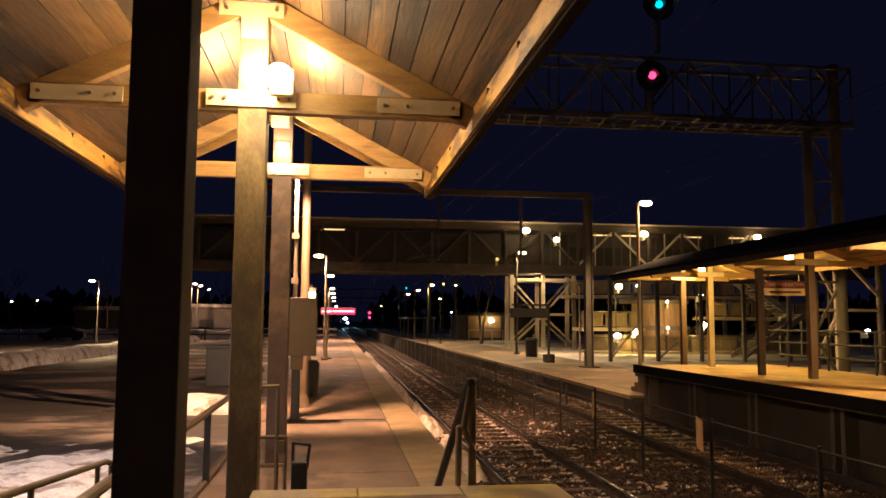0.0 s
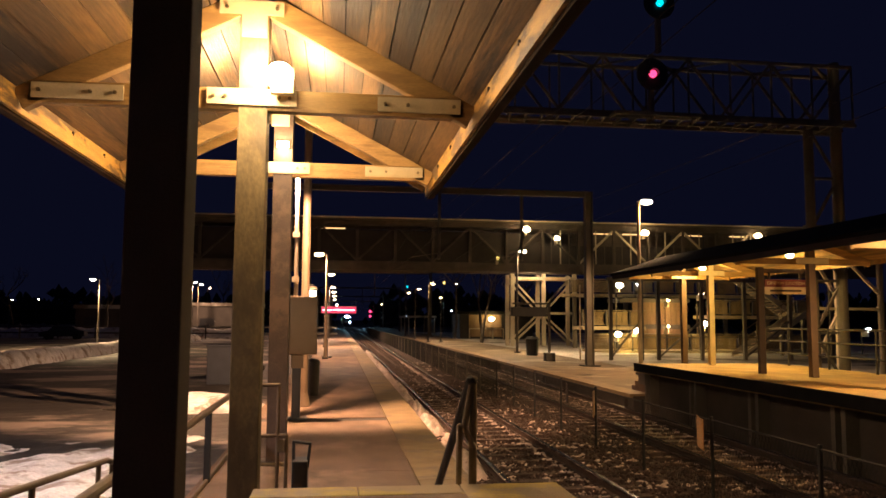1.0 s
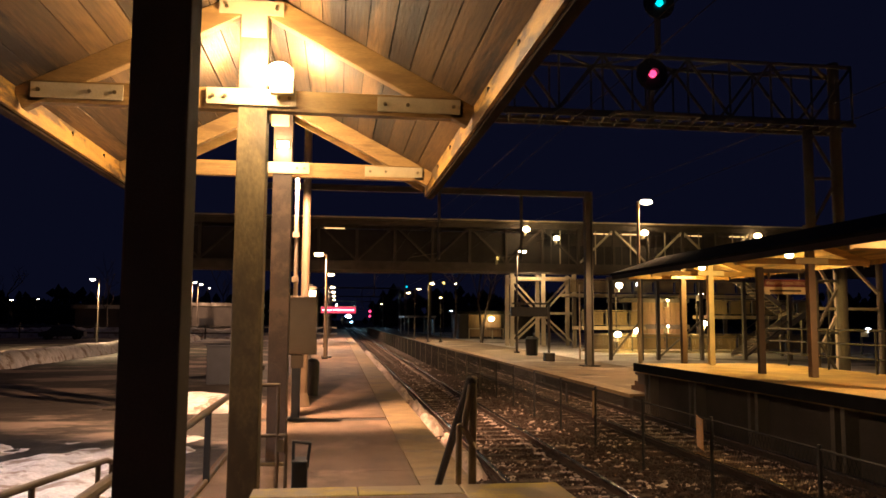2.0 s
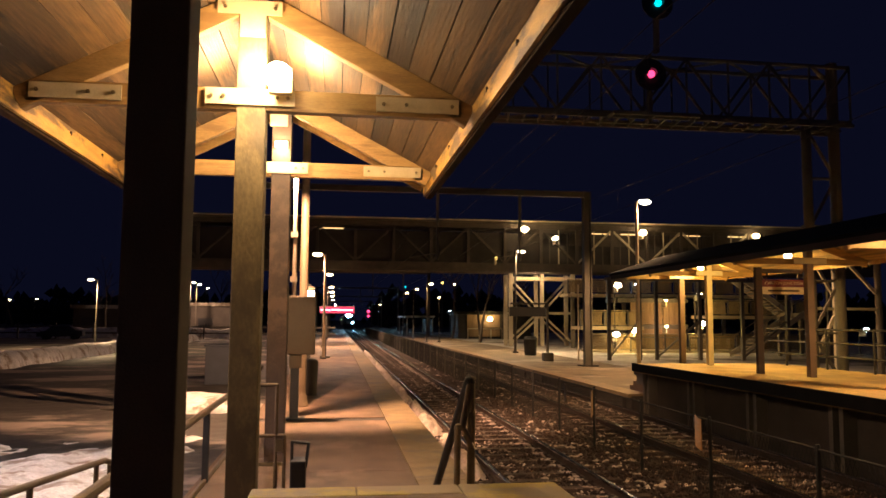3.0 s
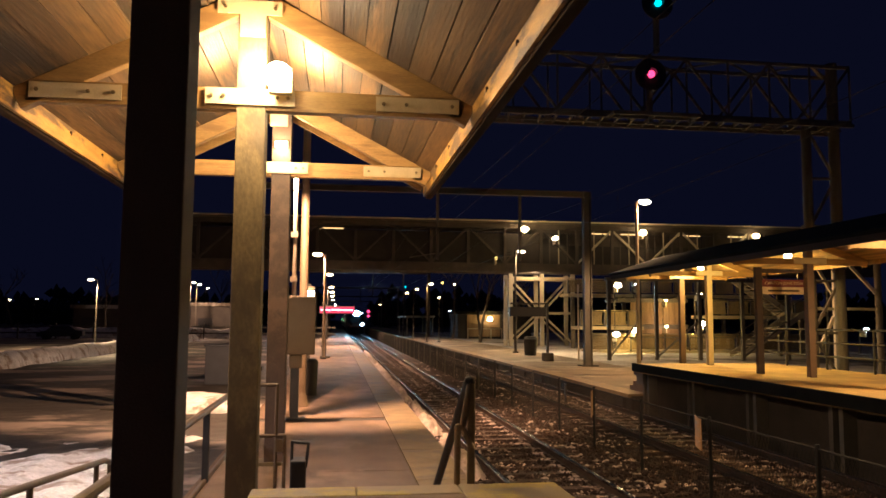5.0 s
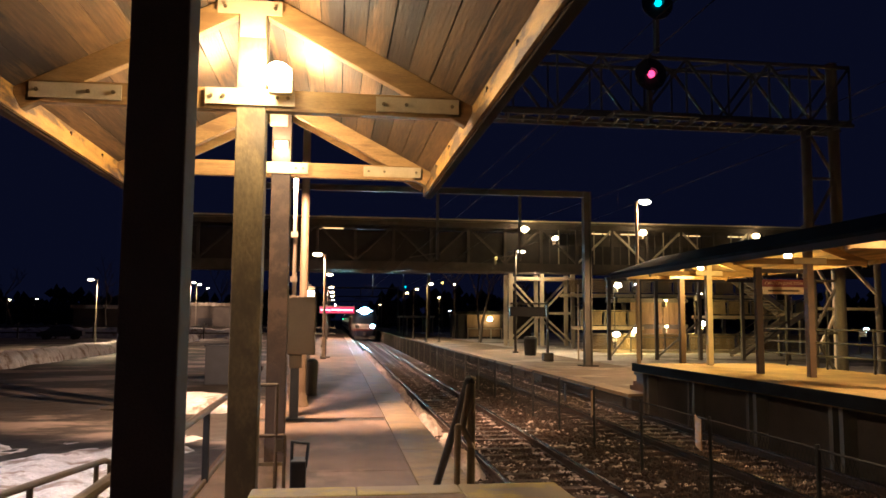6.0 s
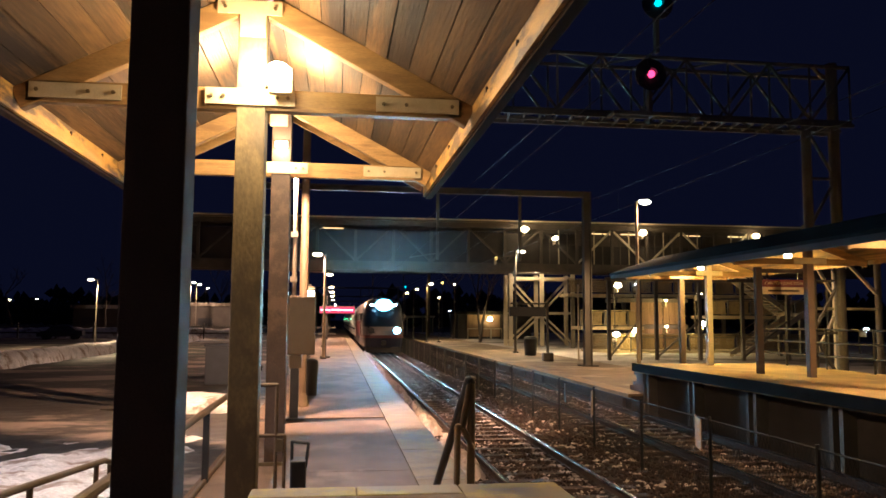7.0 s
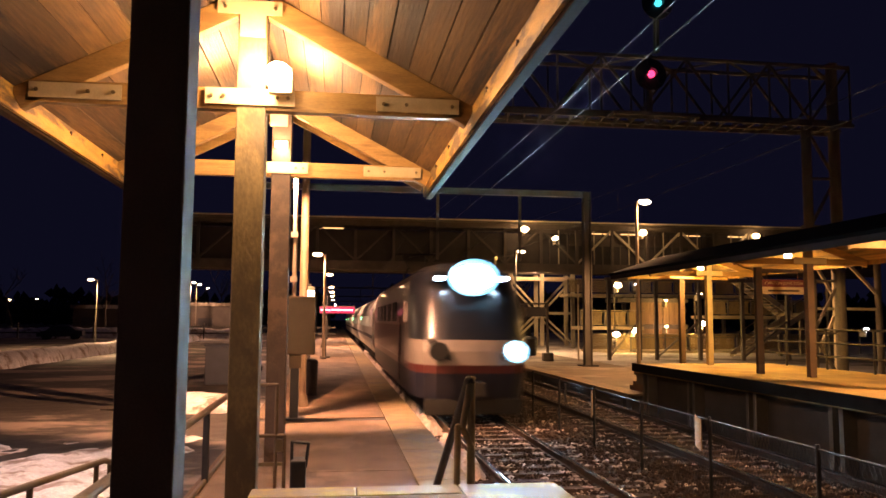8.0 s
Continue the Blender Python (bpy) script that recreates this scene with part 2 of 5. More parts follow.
# ---- building helpers ----
def part(name, bm, mat, parent=None, label="", smooth=False, kind=""):
    me = bpy.data.meshes.new(name)
    if isinstance(bm, tuple):
        me.from_pydata(bm[0], [], bm[1])
    else:
        bmesh.ops.recalc_face_normals(bm, faces=bm.faces[:])
        bm.to_mesh(me)
        bm.free()
    me.materials.append(M[mat] if isinstance(mat, str) else mat)
    if smooth:
        for p in me.polygons:
            p.use_smooth = True
    ob = new(name, me)
    if parent:
        ob.parent = parent
    return tagged(ob, label, kind=kind)


def thing(name, label, category, group="", at=(0, 0, 0), rz=0, kind=""):
    ob = new(name)
    ob.matrix_basis = pose(*at, 0, 0, rz)
    return tagged(ob, label, category, group, kind)


def B(*boxes, bev=0.0):
    """A bmesh of boxes (x0, y0, z0, x1, y1, z1)."""
    bm = bmesh.new()
    for b in boxes:
        box(bm, *b)
    if bev:
        bmesh.ops.bevel(bm, geom=bm.edges[:], offset=bev, segments=2, affect="EDGES", profile=0.6)
    return bm


def box(bm, x0, y0, z0, x1, y1, z1):
    v = [bm.verts.new(p) for p in ((x0, y0, z0), (x1, y0, z0), (x1, y1, z0), (x0, y1, z0),
                                   (x0, y0, z1), (x1, y0, z1), (x1, y1, z1), (x0, y1, z1))]
    for f in ((0, 3, 2, 1), (4, 5, 6, 7), (0, 1, 5, 4), (1, 2, 6, 5), (2, 3, 7, 6), (3, 0, 4, 7)):
        bm.faces.new([v[i] for i in f])


def beam(bm, a, b, w, h, up=(0, 0, 1)):
    """A bar from a to b, w wide and h deep."""
    a, b = Vector(a), Vector(b)
    d = (b - a).normalized()
    up = Vector(up)
    if abs(d.dot(up)) > 0.98:
        up = Vector((0, 1, 0))
    s = d.cross(up).normalized()
    u = s.cross(d)
    v = []
    for p in (a, b):
        for i, j in ((-1, -1), (1, -1), (1, 1), (-1, 1)):
            v.append(bm.verts.new(p + s * (w / 2 * i) + u * (h / 2 * j)))
    for f in ((3, 2, 1, 0), (4, 5, 6, 7), (0, 1, 5, 4), (1, 2, 6, 5), (2, 3, 7, 6), (3, 0, 4, 7)):
        bm.faces.new([v[i] for i in f])


def rod(bm, a, b, r, seg=10, r2=None):
    a, b = Vector(a), Vector(b)
    d = (b - a).normalized()
    up = Vector((0, 0, 1)) if abs(d.z) < 0.95 else Vector((1, 0, 0))
    s = d.cross(up).normalized()
    u = s.cross(d)
    rings = []
    for p, q in ((a, r), (b, r if r2 is None else r2)):
        rings.append([bm.verts.new(p + (s * math.cos(k * math.tau / seg) + u * math.sin(k * math.tau / seg)) * q) for k in range(seg)])
    for k in range(seg):
        bm.faces.new((rings[0][k], rings[0][(k + 1) % seg], rings[1][(k + 1) % seg], rings[1][k]))
    bm.faces.new(rings[0][::-1])
    bm.faces.new(rings[1])


def rods(pts, r, seg=10):
    """One pipe along the points, with round elbows."""
    bm = bmesh.new()
    for a, b in zip(pts, pts[1:]):
        rod(bm, a, b, r, seg)
    for p in pts[1:-1]:
        bmesh.ops.create_icosphere(bm, subdivisions=1, radius=r * 1.03, matrix=Matrix.Translation(p))
    return bm


def ball(c, r, sub=2, squash=(1, 1, 1)):
    bm = bmesh.new()
    bmesh.ops.create_icosphere(bm, subdivisions=sub, radius=r, matrix=Matrix.Translation(c) @ Matrix.Diagonal((*squash, 1)))
    return bm


def sheet(x0, y0, x1, y1, nx, ny, height):
    """A relief sheet; height(x, y) gives z."""
    xs, ys = np.linspace(x0, x1, nx + 1), np.linspace(y0, y1, ny + 1)
    v = [(x, y, height(x, y)) for y in ys for x in xs]
    f = [(j * (nx + 1) + i, j * (nx + 1) + i + 1, (j + 1) * (nx + 1) + i + 1, (j + 1) * (nx + 1) + i) for j in range(ny) for i in range(nx)]
    return v, f


def fbm(x, y, s, seed=0.0):
    return noise.fractal(Vector((x * s, y * s, seed)), 1.0, 2.0, 4)


def setting(name, bm, mat, label, category, smooth=False):
    ob = part(name, bm, mat, None, label, smooth, "structure")
    return tagged(ob, category=category)


# ---- ground, tracks, platforms ----
RAIL = -0.27          # top of rail; the low platform is z = 0
BED = -0.47
NEAR, FAR = 3.35, 7.30


def build_ground():
    setting("ground", (*sheet(-2500, -300, 2500, 3500, 20, 20, lambda x, y: -0.75),), "ground", "dark open ground around the station", "ground")
    setting("ballast_bed", (*sheet(1.84, 2, 8.5, 60, 74, 420, lambda x, y: BED + 0.035 * fbm(x, y, 3.0) + 0.02 * fbm(x, y, 11, 4)),),
            "ballast", "stone ballast with patches of old snow between the rails", "ballast")
    setting("ballast_bed", (*sheet(1.84, 60, 8.5, 700, 12, 200, lambda x, y: BED + 0.03 * fbm(x, y, 0.7)),), "ballast",
            "stone ballast running away under the tracks", "ballast")

    setting("ballast_bed", (*sheet(1.84, -40, 8.5, 2, 24, 60, lambda x, y: BED + 0.03 * fbm(x, y, 1.5)),), "ballast",
            "stone ballast behind the viewpoint", "ballast")

    def lot(x, y):
        bank = 0.04 * max(0, fbm(x, y, 0.55, 3)) * max(0, 1 - abs(y - 20) / 16)
        return -0.15 + bank + 0.02 * fbm(x, y, 2.2, 1)
    setting("car_park", (*sheet(-30, -40, -1.78, 60, 110, 300, lot),), "lot", "dark car park surface streaked with trodden snow", "car park")
    setting("car_park", (*sheet(-400, 60, -1.78, 500, 60, 60, lambda x, y: -0.16),), "lot", "far car park with trodden snow", "car park")
    setting("car_park", (*sheet(-400, -60, -30, 60, 40, 30, lambda x, y: -0.16),), "lot", "outer car park with trodden snow", "car park")
    def drift(x, y):
        edge = min(1.0, max(0.0, (16.6 + 3.5 * fbm(x, y, 0.3, 2) - y) / 2.5)) * min(1.0, max(0.0, (y + 4.5 + 2 * fbm(x, y, 0.5, 8)) / 2.5)) * min(1.0, max(0.0, (-2.1 - x + 0.6 * fbm(x, y, 0.8, 5)) / 1.1))
        return -0.22 + edge * (0.15 + 0.07 * fbm(x * 2.2, y * 0.8, 1.2, 6) + 0.035 * fbm(x, y, 4, 7))
    ob = part("snow_cover", (*sheet(-16, -6, -1.82, 18, 150, 220, drift),), "snow", None, "trodden rutted snow beside the platform ramp", True, "stuff")
    tagged(ob, category="snow")
    setting("verge", (*sheet(13.2, -40, 60, 140, 60, 160, lambda x, y: -0.06 + 0.05 * fbm(x, y, 0.6)),), "farsnow", "snowy ground behind the far platform", "ground")


def rail_profile(bm_web, bm_head, x, y0, y1):
    box(bm_web, x - 0.07, y0, RAIL - 0.17, x + 0.07, y1, RAIL - 0.145)
    box(bm_web, x - 0.012, y0, RAIL - 0.145, x + 0.012, y1, RAIL - 0.04)
    b = bm_head
    pts = [(-0.036, -0.042), (0.036, -0.042), (0.036, -0.010), (0.026, 0.0), (-0.026, 0.0), (-0.036, -0.010)]
    ends = [[b.verts.new((x + px, y, RAIL + pz)) for px, pz in pts] for y in (y0, y1)]
    for i in range(6):
        j = (i + 1) % 6
        b.faces.new((ends[0][i], ends[0][j], ends[1][j], ends[1][i]))
    b.faces.new(ends[0][::-1])
    b.faces.new(ends[1])


def build_track(centre, label):
    track = thing("railway_track", label, "railway track", kind="structure")
    for side in (-0.7525, 0.7525):
        web, head = bmesh.new(), bmesh.new()
        rail_profile(web, head, centre + side, -40.0, 700)
        rail = part("rail", web, "railsteel", track)
        part("rail_head", head, "railhead", rail, "polished steel running surface")
    bm = bmesh.new()
    box(bm, -1.27, -0.12, -0.2, 1.27, 0.12, 0)
    for v in bm.verts:
        if v.co.z > -0.1:
            v.co.x *= 0.985
            v.co.y *= 0.82
    first = part("sleeper", bm, "sleeper", track)
    first.location = (centre, 5.0, BED + 0.055)
    for i in range(1, 130):
        o = first.copy()
        scene.collection.objects.link(o)
        o.location = (centre + random.uniform(-0.03, 0.03), 5.0 + i * 0.61, BED + 0.055 + random.uniform(-0.014, 0.01))
        o.rotation_euler = (0, 0, random.uniform(-0.012, 0.012))
    far = bmesh.new()
    for i in [*range(-70, 0), *range(130, 420)]:
        y = 5.0 + i * 0.61
        box(far, centre - 1.27, y - 0.11, BED - 0.1, centre + 1.27, y + 0.11, BED + 0.035)
    part("far_sleeper", far, "sleeper", track, kind="stuff")
    # plates that hold the rails
    clips = bmesh.new()
    for i in range(0, 60):
        y = 5.0 + i * 0.61
        for side in (-0.7525, 0.7525):
            for d in (-0.11, 0.11):
                box(clips, centre + side + d - 0.045, y - 0.07, BED + 0.03, centre + side + d + 0.045, y + 0.07, BED + 0.065)
    part("rail_clip", clips, "railsteel", track, kind="stuff")


def build_stones():
    rng = np.random.default_rng(5)
    base_v = np.array([(1, 0, 0), (-1, 0, 0), (0, 1, 0), (0, -1, 0), (0, 0, 1), (0, 0, -1)], float)
    base_f = np.array([(0, 2, 4), (2, 1, 4), (1, 3, 4), (3, 0, 4), (2, 0, 5), (1, 2, 5), (3, 1, 5), (0, 3, 5)])
    n = 26000
    y = 7 + 38 * rng.random(n) ** 1.6
    x = rng.uniform(2.0, 8.4, n)
    s = rng.uniform(0.022, 0.05, n)
    verts = base_v[None] * rng.uniform(0.55, 1.3, (n, 6, 1)) * s[:, None, None]
    a = rng.uniform(0, 6.28, n)
    rx = verts[..., 0] * np.cos(a)[:, None] - verts[..., 1] * np.sin(a)[:, None]
    ry = verts[..., 0] * np.sin(a)[:, None] + verts[..., 1] * np.cos(a)[:, None]
    verts = np.stack([rx + x[:, None], ry + y[:, None], verts[..., 2] * 0.8 + (BED + rng.uniform(0.0, 0.035, n) + 0.03 * (rng.random(n) < 0.35))[:, None]], -1)
    faces = (base_f[None] + 6 * np.arange(n)[:, None, None]).reshape(-1, 3)
    ob = part("loose_ballast", (verts.reshape(-1, 3).tolist(), faces.tolist()), "stone", None, "loose grey ballast stones dusted with snow", kind="stuff")
    tagged(ob, category="stones")


def build_snow_flecks():
    """Thin irregular scraps of old snow lying between the stones and on the sleeper ends."""
    rng = np.random.default_rng(11)
    v, f = [], []
    def scrap(x, y, r, z, wide):
        n, m = len(v), 7
        turn = rng.uniform(0, 6.28)
        for q in range(m):
            a = turn + q * math.tau / m
            rr = r * rng.uniform(0.45, 1.3)
            v.append((x + rr * wide * math.cos(a), y + rr * 0.8 * math.sin(a), z - 0.02))
        v.append((x, y, z + 0.012))
        f.extend((n + q, n + (q + 1) % m, n + m) for q in range(m))
    for k in range(7000):
        y = 7 + 40 * rng.random() ** 1.6
        x = rng.uniform(2.05, 8.35)
        keep = fbm(x, y, 0.9, 12.0) > (0.0 if x < 5.4 else 0.12)
        if keep and min(abs(x - c - d) for c in (NEAR, FAR) for d in (-0.7525, 0.7525)) > 0.1:
            scrap(x, y, rng.uniform(0.012, 0.06), BED + rng.uniform(0.03, 0.06), 1.35)
    # snow left on the sleeper tops inside the rails
    for i in range(4, 70):
        for c, d in ((NEAR, 0.50), (NEAR, 0.60), (FAR, 0.52)):
            for q in range(3):
                scrap(c + d + rng.uniform(-0.06, 0.03), 5.0 + i * 0.61 + rng.uniform(-0.06, 0.06), rng.uniform(0.05, 0.09), BED + 0.068, 1.0)
    ob = part("snow_scraps", (v, f), "scrap", None, "scraps of old snow scattered over the ballast", True, kind="stuff")
    tagged(ob, category="snow")


def snow_ridge(name, x0, x1, y0, y1, h, label):
    def z(x, y):
        u = (x - x0) / (x1 - x0)
        return BED - 0.03 + h * math.sin(math.pi * u) ** 0.7 * max(0.0, 0.62 + 0.8 * fbm(x * 0.7, y * 0.35, 2.2, 9) + 0.7 * fbm(x, y, 5.5, 3)) + 0.03 * fbm(x, y, 8)
    ob = part(name, (*sheet(x0, y0, x1, y1, 14, int((y1 - y0) * 6), z),), "scrap", None, label, True, "stuff")
    tagged(ob, category="snow")


def slab_row(parent, x0, x1, cuts, z0, z1, mat, gap=0.012, name="slab"):
    for a, b in zip(cuts, cuts[1:]):
        part(name, B((x0, a + gap / 2, z0, x1, b - gap / 2, z1)), mat, parent)


def build_near_platform():
    p = thing("platform_near", "low paved station platform, brown under sodium light", "platform", kind="structure")
    part("core", B((-1.74, 5.6, -0.72, 1.72, 170, -0.06)), "wall", p)
    cuts = [5.56, 11.2, 16.72, 17.2, 24, 32, 40, 50, 60, 75, 90, 110, 140, 170]
    for a, b in zip(cuts, cuts[1:]):
        # the strip from y = 16.72 is darker and slightly sunk
        strip = abs(a - 16.72) < 0.01
        part("paving", B((-1.76, a + 0.006, -0.06, 1.09, b - 0.006, -0.012 if strip else 0.0)), "darkstrip" if strip else "concrete", p)
    y = 5.6
    while y < 60:
        part("edge_slab", B((1.105, y + 0.005, -0.06, 1.82, y + 2.43, 0.004)), "tactile", p)
        y += 2.44
    part("edge_slab", B((1.105, y, -0.06, 1.82, 170, 0.004)), "tactile", p)
    part("edge_beam", B((1.74, 5.6, -0.30, 1.80, 170, -0.065)), "wall", p)
    part("paving", B((-1.76, -40, -0.06, -0.60, 5.55, 0.0)), "concrete", p)
    part("core", B((-1.74, -40, -0.72, 1.72, 5.58, -0.07)), "wall", p)
    # raised section on which the camera stands
    h = thing("raised_platform", "raised concrete boarding platform with worn yellow edge", "platform", kind="structure")
    part("deck", B((-0.56, -40, 0.70, 1.16, 5.25, 0.965)), "concrete", h)
    part("edge_strip", B((1.165, -40, 0.74, 1.58, 4.88, 0.97), bev=0.01), "yellow", h)
    x = -0.55
    while x < 1.5:
        w = min(0.71, 1.58 - x)
        part("edge_tile", B((x + 0.003, 4.886 if x + w > 1.17 else 5.256, 0.74, x + w - 0.003, 5.53, 0.97), bev=0.012), "yellow", h)
        x += 0.71
    part("end_wall", B((-0.5, -40, -0.07, 1.5, 5.40, 0.70)), "wall", h)
    # steps down to the low platform
    for i in range(5):
        part("step", B((-0.35, 5.54 + i * 0.28, -0.02, 0.95, 5.82 + i * 0.28, 0.80 - i * 0.165)), "concrete", h)


def build_far_platform():
    p = thing("platform_far", "low far platform with snowy paving and a dark face", "platform", kind="structure")
    part("core", B((8.62, 22.0, -0.72, 13.55, 230, -0.06)), "wall", p)
    y = 22.0
    while y < 80:
        part("edge_slab", B((8.52, y + 0.005, -0.10, 9.15, y + 2.43, 0.004)), "tactile", p)
        y += 2.44
    part("edge_slab", B((8.52, y, -0.10, 9.15, 230, 0.004)), "tactile", p)
    cuts = [22.3, 25, 29, 34, 40, 47, 55, 65, 80, 100, 140, 230]
    slab_row(p, 9.16, 13.6, cuts, -0.06, 0.0, "farpave", name="paving")
    y = 22.4
    while y < 90:
        part("face_post", B((8.50, y, -0.6, 8.60, y + 0.16, -0.11)), "wall", p)
        y += 3.05
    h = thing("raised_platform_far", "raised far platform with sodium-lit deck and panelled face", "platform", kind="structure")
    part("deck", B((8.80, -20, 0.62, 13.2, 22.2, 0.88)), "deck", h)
    # the roof tone stands in for the shade below the deck edge
    part("edge_beam", B((8.72, -20, 0.66, 8.797, 22.2, 0.895)), "roof", h, "dark edge beam, shade put into its colour")
    part("face_wall", B((9.25, -20, -0.6, 9.4, 21.9, 0.62)), "wall", h)
    part("end_wall", B((9.40, 21.75, -0.6, 13.1, 21.9, 0.62)), "wall", h)
    y = -19.0
    while y < 21.9:
        part("pier", B((8.98, y, -0.6, 9.25, y + 0.12, 0.62), (8.98, y + 0.3, -0.6, 9.25, y + 0.42, 0.62)), "steel", h)
        y += 2.9
    for i in range(5):
        part("step", B((9.2, 22.21 + i * 0.28, -0.02, 10.9, 22.49 + i * 0.28, 0.74 - i * 0.15)), "concrete", h)
    part("bracket", B((8.82, 21.6, 0.30, 8.90, 22.1, 0.62)), "steel", h)


# ---- near canopy ----
RIDGE_X, RIDGE_Z, SLOPE, EAVE = -0.90, 5.60, 0.52, 2.31
ROOF_Y0, ROOF_Y1 = -13.0, 12.75
LAST = 11.75          # front of the last truss


BOLT = []


def bolt(parent, x, y, z):
    """One hexagonal bolt head; all share one mesh."""
    if BOLT:
        ob = BOLT[0].copy()
        scene.collection.objects.link(ob)
        ob.parent = parent
    else:
        bm = bmesh.new()
        rod(bm, (0, 0, 0), (0, -0.016, 0), 0.021, 6)
        ob = part("bolt", bm, "bolt", parent)
        BOLT.append(ob)
    ob.location = (x, y, z)


def build_truss(canopy, y):
    """King post truss with its front face at y; bolted steel plates on the face."""
    cx = RIDGE_X
    part("tie_beam", B((cx - 2.20, y + 0.02, 4.265, cx + 2.20, y + 0.15, 4.49), bev=0.008), "timber", canopy)
    for s in (-1, 1):
        bm = bmesh.new()
        a = Vector((cx + s * 0.16, y + 0.085, RIDGE_Z - SLOPE * 0.16 - 0.13))
        b = Vector((cx + s * 2.29, y + 0.085, RIDGE_Z - SLOPE * 2.29 - 0.12))
        beam(bm, a, b, 0.13, 0.235)
        bmesh.ops.bevel(bm, geom=bm.edges[:], offset=0.008, segments=1, affect="EDGES")
        part("rafter", bm, "timber", canopy)
        x0, x1 = cx + s * 1.28, cx + s * 2.165
        pl = part("end_plate", B((min(x0, x1), y + 0.004, 4.305, max(x0, x1), y + 0.018, 4.465), bev=0.003), "plate", canopy, "bolted end plate")
        for u in (1.36, 1.60, 2.09):
            bolt(pl, cx + s * u, y + 0.004, 4.385)
    mid = part("middle_plate", B((cx - 0.465, y - 0.016, 4.31, cx + 0.44, y - 0.002, 4.48), bev=0.003), "plate", canopy, "bolted middle plate")
    for u in (-0.40, -0.28, 0.26, 0.37):
        bolt(mid, cx + u, y - 0.016, 4.395)
    top = part("ridge_plate", B((cx - 0.365, y - 0.016, 5.27, cx + 0.29, y - 0.002, 5.42), (cx - 0.135, y - 0.0155, 5.03, cx + 0.125, y - 0.0025, 5.27)), "plate", canopy, "t-shaped ridge plate")
    for u in (-0.29, 0.22):
        bolt(top, cx + u, y - 0.016, 5.34)


def sloped_board(s, x0, x1, y0, y1, lift, t):
    """A board that lies on the roof slope, from x0 to x1 off the ridge on side s."""
    bm = bmesh.new()
    v = []
    for yy in (y0, y1):
        for xx, dz in ((x0, 0), (x1, 0), (x1, t), (x0, t)):
            v.append(bm.verts.new((RIDGE_X + s * xx, yy, RIDGE_Z - SLOPE * xx + dz + lift)))
    for q in ((0, 1, 2, 3), (7, 6, 5, 4), (0, 4, 5, 1), (1, 5, 6, 2), (2, 6, 7, 3), (3, 7, 4, 0)):
        bm.faces.new([v[k] for k in q])
    return bm


